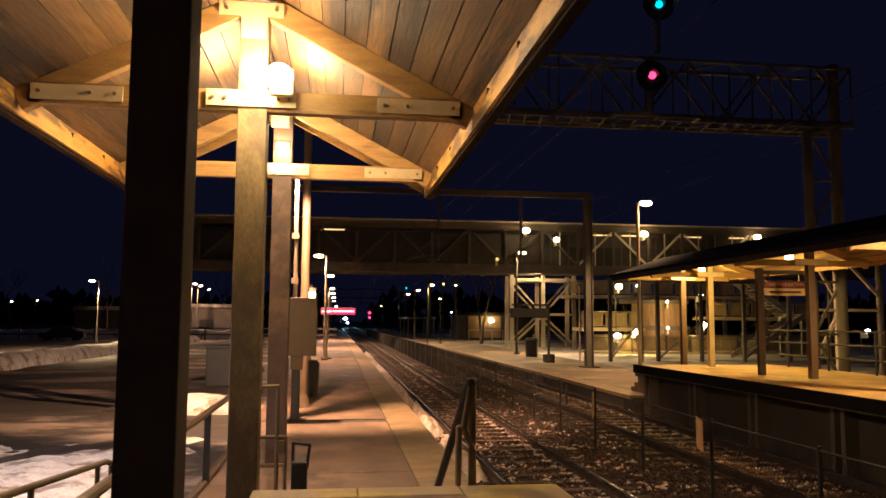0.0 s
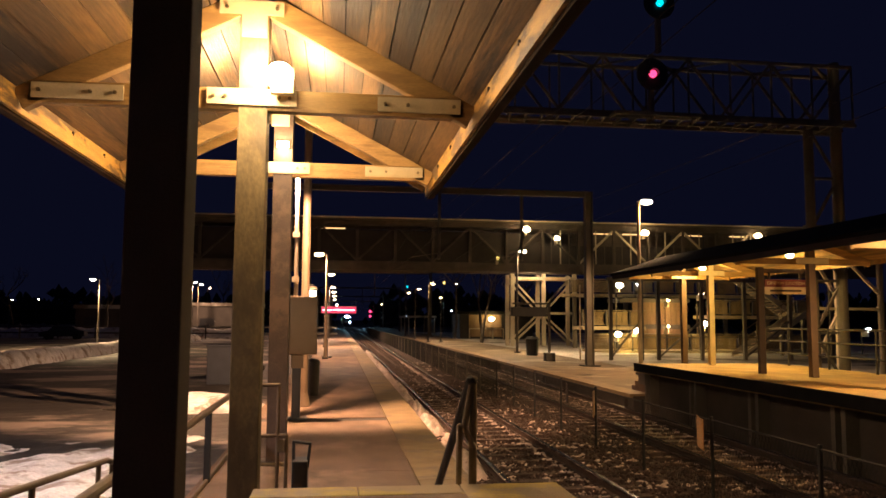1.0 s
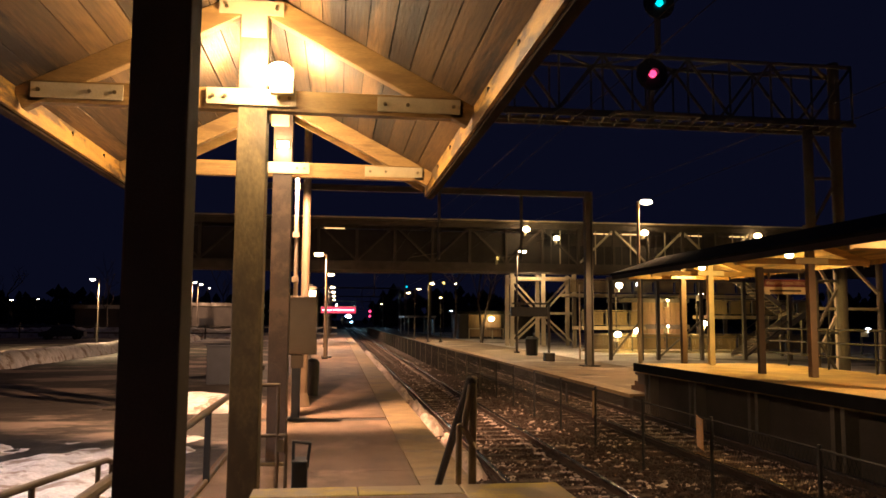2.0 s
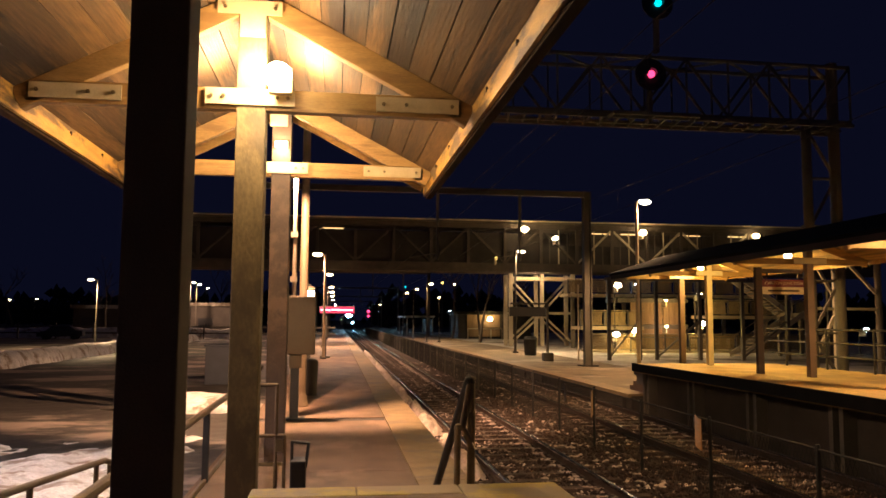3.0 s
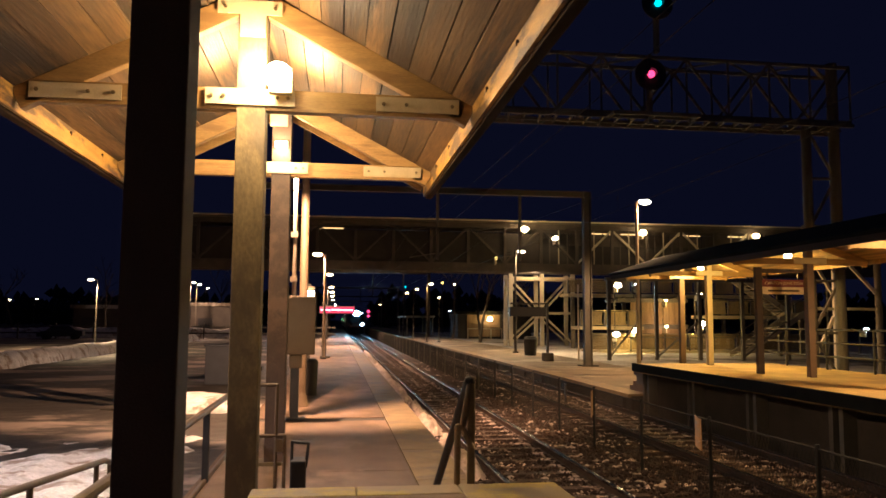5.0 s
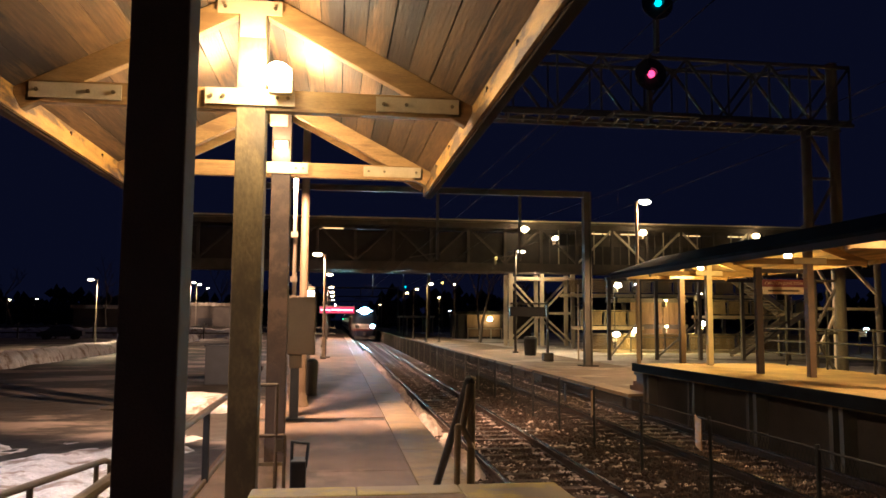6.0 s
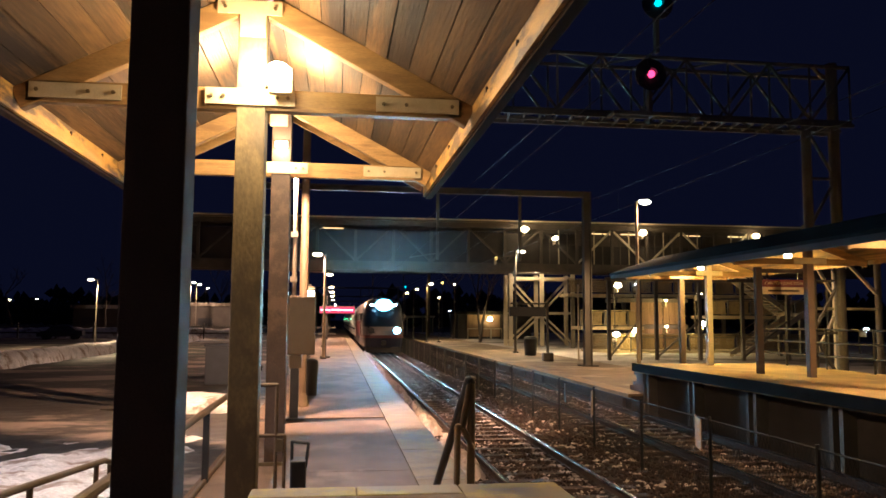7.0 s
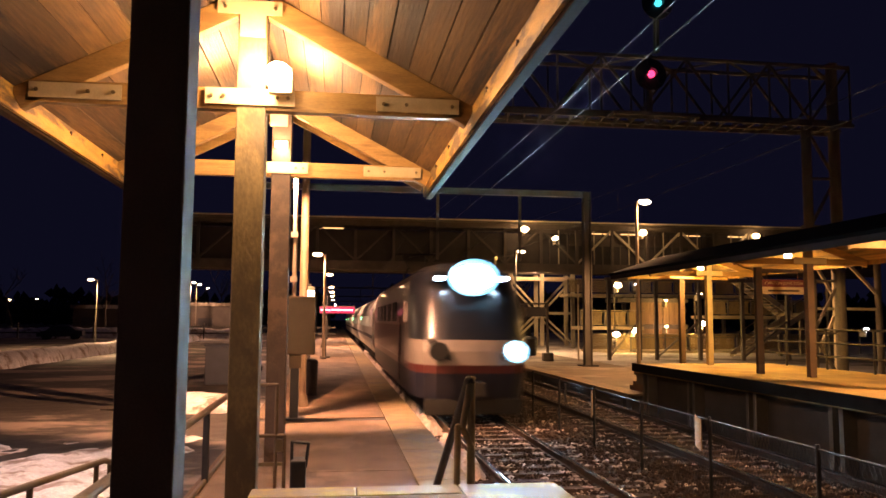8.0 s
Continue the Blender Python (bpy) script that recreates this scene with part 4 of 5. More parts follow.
def build_far_canopy():
    c = thing("far_canopy", "gabled timber canopy over the raised far platform, lit from within", "canopy")
    cx, rz, sl, ev = 10.75, 4.16, 0.33, 1.72
    y0, y1 = -14.0, 24.6
    posts = ((23.05, "redpost"), (21.25, "plate"), (16.4, "redpost"), (12.4, "post"), (8.4, "post"), (4.4, "post"), (-3.6, "post"), (-11.6, "post"))
    for y, mat in posts:
        zb = 0.88 if y < 22 else 0.0
        part("post", B((cx - 0.08, y, zb, cx + 0.08, y + 0.16, rz - 0.08), bev=0.01), mat, c)
        part("tie_beam", B((cx - 1.65, y + 0.30, 3.46, cx + 1.65, y + 0.42, 3.60), bev=0.008), "timber", c)
        part("plate", B((cx - 0.4, y - 0.02, 3.46, cx + 0.4, y - 0.004, 3.60)), "plate", c)
        for s in (-1, 1):
            bm = bmesh.new()
            beam(bm, (cx + s * 0.1, y + 0.36, rz - 0.13), (cx + s * 1.68, y + 0.36, rz - sl * 1.68 - 0.1), 0.1, 0.16)
            part("rafter", bm, "timber", c)
    for s in (-1, 1):
        for i in range(7):
            w = ev / 7
            bm = bmesh.new()
            v = []
            for yy in (y0, y1):
                for xx, dz in ((i * w + 0.004, 0), ((i + 1) * w - 0.004, 0), ((i + 1) * w - 0.004, 0.04), (i * w + 0.004, 0.04)):
                    v.append(bm.verts.new((cx + s * xx, yy, rz - sl * xx + dz)))
            for q in ((0, 1, 2, 3), (7, 6, 5, 4), (0, 4, 5, 1), (1, 5, 6, 2), (2, 6, 7, 3), (3, 7, 4, 0)):
                bm.faces.new([v[k] for k in q])
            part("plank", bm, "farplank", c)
        bm = bmesh.new()
        e = ev + 0.08
        r = [[bm.verts.new((cx + s * px, yy, pz)) for px, pz in ((0, rz + 0.05), (e, rz - sl * e + 0.05), (e, rz - sl * e + 0.13), (0, rz + 0.13))] for yy in (y0 - 0.1, y1 + 0.1)]
        for k in range(4):
            bm.faces.new((r[0][k], r[0][(k + 1) % 4], r[1][(k + 1) % 4], r[1][k]))
        bm.faces.new(r[0])
        bm.faces.new(r[1][::-1])
        part("roof_skin", bm, "roof", c)
        xe = cx + s * (ev + 0.03)
        # track-side fascia takes a dark tone for its unlit outer face
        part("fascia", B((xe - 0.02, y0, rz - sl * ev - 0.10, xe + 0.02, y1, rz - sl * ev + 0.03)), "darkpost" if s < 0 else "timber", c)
    for y in (17.6, 22.2):
        lamp = thing("canopy_lamp", "small bright warm lamp fixed under the far canopy", "lamp", "canopy lamps", (10.95, y, 3.72))
        part("housing", B((-0.12, -0.12, 0.06, 0.12, 0.12, 0.36), bev=0.02), "black", lamp)
        part("lens", ball((0, 0, 0.03), 0.1, 2, (1, 1, 0.7)), "warm", lamp, "glowing warm lens", True)
    # framed name board on two posts; the lower line is too small to read
    s = thing("station_sign", "framed dark red name board with a pale lower strip", "sign", "", (10.87, 17.7, 0.965))
    for x in (-0.665, 0.665):
        part("post", B((x - 0.08, -0.06, -0.085, x + 0.08, 0.06, 2.50), bev=0.01), "darkpost", s)
    part("top_bar", B((-0.57, -0.05, 2.36, 0.57, 0.05, 2.46), bev=0.01), "darkpost", s)
    part("name_board", B((-0.56, -0.03, 2.02, 0.56, 0.03, 2.20), bev=0.005), "signred", s)
    low = part("lower_board", B((-0.56, -0.03, 1.84, 0.56, 0.03, 2.015), bev=0.005), "signpale", s)
    part("text_bar", B((-0.42, -0.036, 1.90, 0.40, -0.031, 1.95)), "darkpost", low, "illegible line of writing")
    for x in (-0.42, 0.40):
        part("hanger", B((x - 0.02, -0.02, 2.20, x + 0.02, 0.02, 2.36)), "darkpost", s)
    font = bpy.data.curves.new("lettering", "FONT")
    font.body, font.size, font.extrude, font.align_x = "CANTON JUNCTION", 0.105, 0.002, "CENTER"
    tmp = bpy.data.objects.new("lettering", font)
    scene.collection.objects.link(tmp)
    bpy.context.view_layer.update()
    me = bpy.data.meshes.new_from_object(tmp.evaluated_get(bpy.context.evaluated_depsgraph_get()))
    bpy.data.objects.remove(tmp)
    me.materials.clear()
    me.materials.append(M["signpale"])
    word = new("lettering", me)
    word.parent = s
    word.matrix_basis = pose(0.0, -0.034, 2.075, 90, 0, 0)
    frame_ob = thing("braced_frame", "pale round steel columns with struts and braces behind the canopy", "frame", "", (0, 26.0, 0))
    for x, r in ((16.92, 0.10), (18.05, 0.16)):
        bm = bmesh.new()
        rod(bm, (x, 0, -0.05), (x, 0, 5.4), r, 20)
        part("column", bm, "cream", frame_ob)
        part("base", B((x - r * 1.4, -r * 1.4, -0.05, x + r * 1.4, r * 1.4, 0.06)), "cream", frame_ob)
    for p, q in (((17.02, 2.62), (17.89, 2.62)), ((17.05, 0.75), (17.92, 2.35)), ((17.02, 4.6), (17.9, 3.1)), ((18.2, 4.6), (19.6, 3.2)), ((18.2, 2.62), (19.6, 2.62))):
        bm = bmesh.new()
        beam(bm, (p[0], 0, p[1]), (q[0], 0, q[1]), 0.1, 0.1, (0, 1, 0))
        part("brace", bm, "cream", frame_ob)
    bm = bmesh.new()
    rod(bm, (19.7, 0, -0.05), (19.7, 0, 5.4), 0.12, 16)
    part("column", bm, "steel", frame_ob)
    part("top_beam", B((16.8, -0.12, 5.4, 19.9, 0.12, 5.65)), "steel", frame_ob)
    rail = thing("platform_railing", "dark pipe railing along the back of the far platform", "railing", "", (0, 0, 0.88))
    for z in (0.35, 0.7, 1.05):
        bm = bmesh.new()
        rod(bm, (12.9, -18, z), (12.9, 21.9, z), 0.025, 8)
        part("rail", bm, "fence", rail)
    y = -17.9
    while y < 22.0:
        bm = bmesh.new()
        rod(bm, (12.9, y, 0), (12.9, y, 1.08), 0.03, 8)
        part("post", bm, "fence", rail)
        y += 1.85


# ---- street lamps, fences, small things ----
def street_lamp(x, y, z0, h, reach, lens, label, group, size=1.0, dark=False):
    """A tapered pole with a short arm and an oval head; reach: the arm's length to the east."""
    s = thing("street_lamp", label, "street lamp", group, (x, y, z0))
    bm = bmesh.new()
    rod(bm, (0, 0, 0.05), (0, 0, h), 0.09 * size, 12, 0.055 * size)
    # dark: a pole that gets little light has this put into its colour
    part("pole", bm, "darkpole" if dark else "pole", s)
    part("base", B((-0.17, -0.17, 0, 0.17, 0.17, 0.1), bev=0.01), "darkpole", s)
    bm = bmesh.new()
    rod(bm, (0, 0, h - 0.05), (reach * 0.5, 0, h + 0.02), 0.03, 8)
    part("arm", bm, "pole", s)
    bm = ball((reach, 0, h), 0.235 * size, 3, (1.1, 0.8, 0.5))
    part("head", bm, lens, s, "glowing oval lamp head", True)
    part("cap", ball((reach, 0, h + 0.075 * size), 0.225 * size, 2, (1.1, 0.72, 0.2)), "darkpole", s, smooth=True)
    return s


def build_lamps():
    near = "tall slim platform lamp with glowing warm head"
    street_lamp(-0.62, 42.6, 0, 5.65, -0.42, "sodium", near, "platform lamps")
    for y, r in ((61.5, 0.42), (86.0, 0.42), (101, 0.42), (118, 0.42), (140, 0.42)):
        street_lamp(-0.95, y, 0, 5.65, r, "sodium", near, "platform lamps", dark=True)
    street_lamp(12.09, 30.0, 0, 7.0, 0.36, "warm", "tall slim far platform lamp, head glowing", "platform lamps")
    street_lamp(11.85, 50.6, 0, 6.75, 0.4, "warm", "tall slim far platform lamp, head glowing", "platform lamps", dark=True)
    for x, y in ((8.75, 75), (8.75, 88), (8.75, 101), (9.75, 180)):
        street_lamp(x, y, 0, 5.65, 0.42, "sodium", near, "platform lamps", 0.8, dark=True)
    street_lamp(9.9, 74.5, 0, 4.3, 0.0, "sodium", near, "platform lamps", 0.5, dark=True)
    street_lamp(-17.4, 60, -0.15, 5.1, -0.5, "warm", "car park lamp with a bright glowing head", "car park lamps", 0.8, dark=True)
    street_lamp(-6.5, 7.6, -0.15, 6.1, 0.4, "warm", "added car park lamp with a pale head, out of view", "car park lamps")
    for x, y, h in ((-18.9, 105, 7.0), (-18.3, 106, 6.8), (-24.2, 150, 8.0), (-58.9, 150, 5.5), (-61.6, 170, 6.1)):
        street_lamp(x, y, -0.15, h, 0.4, "warm", "distant car park lamp", "car park lamps", 0.9, dark=True)
    # lamps bracketed on the footbridge and ramps
    for x, y, z, lens, r in ((15.4, 62.3, 9.68, "sodium", 0.34), (18.0, 62.3, 8.98, "warm", 0.26), (25.66, 62.3, 9.6, "sodium", 0.34), (35.9, 62.3, 9.55, "sodium", 0.32),
                             (20.17, 53.8, 4.72, "warm", 0.28), (26.4, 53.8, 4.17, "warm", 0.2), (20.47, 51.5, 1.5, "warm", 0.24), (19.16, 51.5, 1.23, "warm", 0.26),
                             (25.46, 51.5, 2.0, "warm", 0.24), (24.0, 59.8, 5.1, "cool", 0.16), (25.2, 56.9, 1.75, "sodium", 0.12), (25.2, 56.9, 3.75, "sodium", 0.12), (36.84, 50.0, 1.64, "cool", 0.2),
                             (12.98, 62.3, 7.24, "litroom", 0.16)):
        b = thing("bracket_lamp", "bright bulkhead lamp bracketed to the steelwork", "lamp", "bracket lamps", (x, y, z))
        part("lens", ball((0, 0, 0), r, 2, (1, 0.7, 0.75)), lens, b, "glowing lens", True)
        part("bracket", B((-0.04, 0.0, -0.5, 0.04, 0.75, -r * 0.6), bev=0.01), "cream", b)
        if y < 61:
            part("post", B((-0.05, 0.70, -z - 0.05, 0.05, 0.80, -0.1)), "darkpole", b)
    # far points of light beyond the station
    for x, y, z, lens, r in ((22.1, 150, 3.7, "cool", 0.35), (17.8, 130, 8.43, "litroom", 0.2), (19.9, 130, 8.16, "warm", 0.2), (10.77, 260, 4.9, "sigred", 0.5), (10.79, 260, 3.3, "sigred", 0.42),
                             (-72, 140, 5.6, "cool", 0.3), (12.4, 140, 8.1, "siggreen", 0.18), (-0.2, 210, 6.0, "warm", 0.3), (-0.2, 250, 6.0, "warm", 0.3)):
        b = thing("distant_lamp", "small distant lamp on a dark post", "lamp", "distant lamps", (x, y, z))
        part("lens", ball((0, 0, 0), r, 2), lens, b, "glowing lens", True)
        part("post", B((-0.08, 0.05, -z - 0.3, 0.08, 0.2, r)), "darkpole", b)


def build_fence():
    f = thing("track_fence", "low dark wire-mesh fence on posts between the two tracks", "fence")
    x, top = 5.33, 0.72
    y = 5.6
    ys = []
    while y < 27:
        bm = bmesh.new()
        rod(bm, (x, y, BED - 0.1), (x, y, top + 0.05), 0.027, 8)
        part("post", bm, "fence", f)
        ys.append(y)
        y += 2.52
    bm = bmesh.new()
    rod(bm, (x, 5.6, top), (x, ys[-1], top), 0.013, 6)
    part("top_rail", bm, "fence", f)
    v, e = [], []
    bm = bmesh.new()
    y = 5.7
    while y < ys[-1] - 0.6:
        for s in (-1, 1):
            beam(bm, (x, y, BED + 0.03), (x, y + s * 0.55, top), 0.0035, 0.0035)
        y += 0.075
    part("wire_mesh", bm, "fence", f, kind="stuff")
    y = ys[-1]
    rows_v, rows_f = [], []
    k = 0
    while y < 140:
        n = len(rows_v)
        for dx, dy in ((-0.003, 0), (0.003, 0), (0, 0.006)):
            rows_v += [(x + dx, y + dy, BED - 0.02), (x + dx, y + dy, top)]
        rows_f += [(n, n + 2, n + 3, n + 1), (n + 2, n + 4, n + 5, n + 3), (n + 4, n, n + 1, n + 5)]
        y += 0.055 + k * 0.00001
        k += 1
    part("far_wire_mesh", (rows_v, rows_f), "fence", f, kind="stuff")
    y = ys[-1] + 3.0
    while y < 140:
        bm = bmesh.new()
        rod(bm, (x, y, BED - 0.1), (x, y, top + 0.03), 0.03, 6)
        part("post", bm, "steel", f)
        y += 3.0
    bm = bmesh.new()
    rod(bm, (x, ys[-1], top), (x, 140, top), 0.013, 6)
    part("top_rail", bm, "fence", f)
    for yy, h, mat, label in ((15.6, 0.50, "siding", "small plain pale panel on the track fence"), (10.98, 0.43, "signback", "curled orange-brown notice plate on the track fence"),
                              (17.6, 0.42, "wall", "small dark panel on the track fence")):
        s = thing("fence_notice", label, "sign", "fence notices", (x - 0.05, yy, top + (0.04 if mat == "signback" else -0.02)))
        bm = bmesh.new()
        n, w = 6, 0.42 if mat == "signback" else 0.33 if mat == "wall" else 0.26
        bow = 0.05 if mat == "wall" else 0.11
        g = []
        for i in range(n + 1):
            u = i / n
            row = []
            for z in (0.0, -h):
                for d in (0, -0.012):
                    row.append(bm.verts.new((d - bow * math.sin(u * 1.5), -w * u, z - 0.02 * u)))
            g.append(row)
        for a, b in zip(g, g[1:]):
            for p, q in ((0, 1), (1, 3), (3, 2), (2, 0)):
                bm.faces.new((a[p], a[q], b[q], b[p]))
        bm.faces.new((g[0][0], g[0][2], g[0][3], g[0][1]))
        bm.faces.new((g[-1][0], g[-1][1], g[-1][3], g[-1][2]))
        plate = part("plate", bm, mat, s)
        if mat == "signback":
            for k in range(4):
                bm = bmesh.new()
                beam(bm, (-0.055, -0.09, -0.09 - k * 0.085), (-0.122, -0.36, -0.095 - k * 0.085), 0.006, 0.03)
                part("text_bar", bm, "faded", plate, "illegible line of writing")


def build_handrails():
    g = thing("stair_handrail", "worn galvanised pipe handrail at the head of the steps", "handrail", "stair handrails")
    x = 0.985
    part("newel", rods([(x, 5.62, 0.25), (x, 5.62, 1.69)], 0.030), "pipe", g)
    part("rail", rods([(x, 5.62, 1.67), (x - 0.02, 5.60, 1.69), (x - 0.05, 7.5, 0.40), (x - 0.05, 7.5, 0.0)], 0.034), "fence", g, "dark sloping rail")
    part("lower_rail", rods([(x - 0.01, 5.60, 1.67), (x - 0.065, 5.60, 1.35), (x - 0.10, 5.60, 1.36), (x - 0.105, 5.66, 0.3)], 0.024), "pipe", g)
    part("brace", rods([(x - 0.065, 5.60, 1.35), (x + 0.01, 5.60, 1.20)], 0.022), "pipe", g)
    part("cap", ball((x, 5.62, 1.70), 0.036, 2, (1, 1, 0.5)), "pipe", g, smooth=True)
    g = thing("stair_handrail", "worn galvanised pipe handrail beside the canopy post", "handrail", "stair handrails")
    part("hoop", rods([(-0.93, 9.3, 0.0), (-0.93, 9.3, 1.36), (-0.66, 9.3, 1.36), (-0.66, 9.3, 0.0)], 0.022), "darkpipe", g)
    part("rail", rods([(-0.93, 9.3, 0.78), (-0.56, 9.3, 0.78), (-0.56, 9.3, 0.0)], 0.022), "darkpipe", g)
    part("bracket", B((-0.66, 9.27, 0.6, -0.58, 9.33, 0.74)), "bolt", g)
    # back of the low platform
    r = thing("platform_railing", "brown pipe railing along the back edge of the platform", "railing")
    part("top_rail", rods([(-1.65, 3.0, 0.92), (-1.65, 12.6, 0.92)], 0.046), "darkpipe", r)
    part("bottom_rail", rods([(-1.65, 3.0, 0.02), (-1.65, 12.6, 0.02)], 0.03), "darkpipe", r)
    for y in (4.4, 7.5, 10.65):
        part("post", B((-1.69, y - 0.04, -0.15, -1.61, y + 0.04, 0.9), bev=0.005), "fence", r)
    # sloping ramp rail
    r = thing("ramp_railing", "sloping pipe handrail of the access ramp above the snow", "railing")
    part("top_rail", rods([(-2.0, 2.5, 1.26), (-2.0, 7.35, 0.865), (-2.0, 7.52, 0.82), (-2.0, 7.52, 0.62)], 0.025), "darkpipe", r)
    for y in (4.1, 5.62, 7.1):
        part("post", rods([(-2.0, y, -0.15), (-2.0, y, 0.88 + (7.3 - y) * 0.0815)], 0.021), "darkpipe", r)
    part("lower_rail", rods([(-2.0, 2.5, 0.86), (-2.0, 7.5, 0.50)], 0.018), "darkpipe", r)


def build_platform_things():
    p = thing("pole", "tall round buff-painted steel pole with flared foot", "pole", "", (-0.80, 19.6, 0))
    bm = bmesh.new()
    rod(bm, (0, 0, 0.3), (0, 0, 7.5), 0.105, 20, 0.095)
    part("shaft", bm, "buffpole", p)
    bm = bmesh.new()
    rod(bm, (0, 0, 0), (0, 0, 0.32), 0.19, 20, 0.11)
    part("foot", bm, "buffpole", p)
    c = thing("electrical_cabinet", "beige metal electrical cabinet on a post", "cabinet", "", (-0.72, 17.0, 0))
    part("body", B((-0.29, -0.05, 1.37, 0.29, 0.25, 2.62), bev=0.015), "box", c)
    part("door", B((-0.27, -0.065, 1.40, 0.27, -0.052, 2.59), bev=0.004), "box", c)
    part("lower_box", B((-0.25, 0.0, 1.08, 0.02, 0.2, 1.36), bev=0.01), "box", c)
    part("post", B((-0.22, 0.02, 0.03, -0.04, 0.18, 1.08), bev=0.01), "bluepost", c)
    part("base", B((-0.34, -0.12, 0, 0.10, 0.3, 0.035), bev=0.005), "bluepost", c)
    k = thing("conduit", "slim pale conduit post with brackets and a lamp head", "lamp post", "", (-0.93, 17.58, 0))
    part("pipe", rods([(0.0, 0, 0.0), (0.0, 0, 5.62)], 0.05), "pole", k)
    part("lamp_arm", rods([(0.0, 0, 5.55), (-0.09, -0.08, 5.62), (-0.09, -0.16, 5.55)], 0.02), "pole", k)
    part("lamp_head", B((-0.22, -0.30, 5.40, 0.04, -0.03, 5.54), bev=0.03), "darkpole", k, "dark downward lamp head")
    part("lens", B((-0.18, -0.26, 5.375, 0.0, -0.07, 5.398)), "canopy_lens", k, "glowing warm lens")
    for z in (2.95, 3.95):
        part("bracket", B((-0.09, -0.06, z, 0.06, 0.06, z + 0.12)), "pole", k)
    p = thing("pole", "slim pale steel pole at the back of the far platform", "pole", "", (13.1, 41.0, 0))
    bm = bmesh.new()
    rod(bm, (0, 0, 0), (0, 0, 4.1), 0.05, 10, 0.04)
    part("shaft", bm, "pole", p)
    # display board on its post
    d = thing("display_board", "red glowing led display board on a dark post", "display", "", (-0.55, 44.0, 0))
    part("post", B((-0.06, -0.06, 0.05, 0.06, 0.06, 2.95)), "darkpole", d)
    part("base", B((-0.28, -0.28, 0, 0.28, 0.28, 0.1), bev=0.02), "darkpole", d)
    part("case", B((-0.36, -0.10, 2.44, 1.62, 0.12, 2.88), bev=0.03), "black", d)
    part("screen", B((-0.33, -0.12, 2.48, 1.58, -0.102, 2.84)), "led", d, "glowing red screen")
    part("text_bar", B((-0.28, -0.13, 2.61, 0.25, -0.122, 2.69), (0.32, -0.13, 2.62, 1.5, -0.122, 2.70)), "ledwhite", d, "pale line of led writing")
    d = thing("display_board", "unlit dark display board on a post on the far platform", "display", "", (11.15, 40.2, 0))
    part("post", B((-0.06, -0.06, 0.05, 0.06, 0.06, 3.0)), "darkpole", d)
    part("base", B((-0.26, -0.26, 0, 0.26, 0.26, 0.45), bev=0.04), "darkpole", d)
    part("case", B((-2.05, -0.10, 2.35, -0.1, 0.12, 2.85), bev=0.03), "black", d)
    part("crossbar", B((-2.0, -0.03, 2.98, 0.1, 0.03, 3.08)), "darkpole", d)
    b = thing("litter_bin", "dark ribbed litter bin on the far platform", "bin", "", (11.95, 47.0, 0))
    bm = bmesh.new()
    rod(bm, (0, 0, 0), (0, 0, 1.0), 0.36, 20, 0.42)
    part("body", bm, "black", b)
    bm = bmesh.new()
    rod(bm, (0, 0, 1.0), (0, 0, 1.16), 0.45, 20, 0.32)
    part("lid", bm, "black", b)
    b = thing("litter_bin", "black litter bin bag holder beside the platform pole", "bin", "", (-0.66, 22.4, 0))
    bm = bmesh.new()
    rod(bm, (0, 0, 0), (0, 0, 0.92), 0.17, 16, 0.20)
    part("body", bm, "black", b)
    part("lid", ball((0, 0, 0.92), 0.20, 2, (1, 1, 0.6)), "black", b, smooth=True)
    b = thing("bulkhead_lamp", "bright square bulkhead lamp on a short dark post", "lamp", "", (-0.80, 24.0, 0))
    part("post", B((-0.05, 0, 0, 0.05, 0.1, 3.2)), "darkpole", b)
    part("lens", B((-0.12, -0.1, 2.72, 0.14, -0.01, 3.0), bev=0.03), "warm", b, "glowing lens")
    part("hood", B((-0.15, -0.13, 3.04, 0.17, 0.1, 3.12), bev=0.02), "pole", b)
    # black salt box with a loop handle
    s = thing("salt_bin", "black plastic salt bin with a raised loop handle", "bin", "", (-0.43, 7.85, 0))
    part("body", B((0.02, -0.12, 0, 0.17, 0.16, 0.76), bev=0.02), "black", s)
    part("handle", rods([(0.03, 0, 0.68), (0.03, 0, 0.93), (0.19, 0, 0.91), (0.165, 0, 0.68)], 0.016), "black", s)


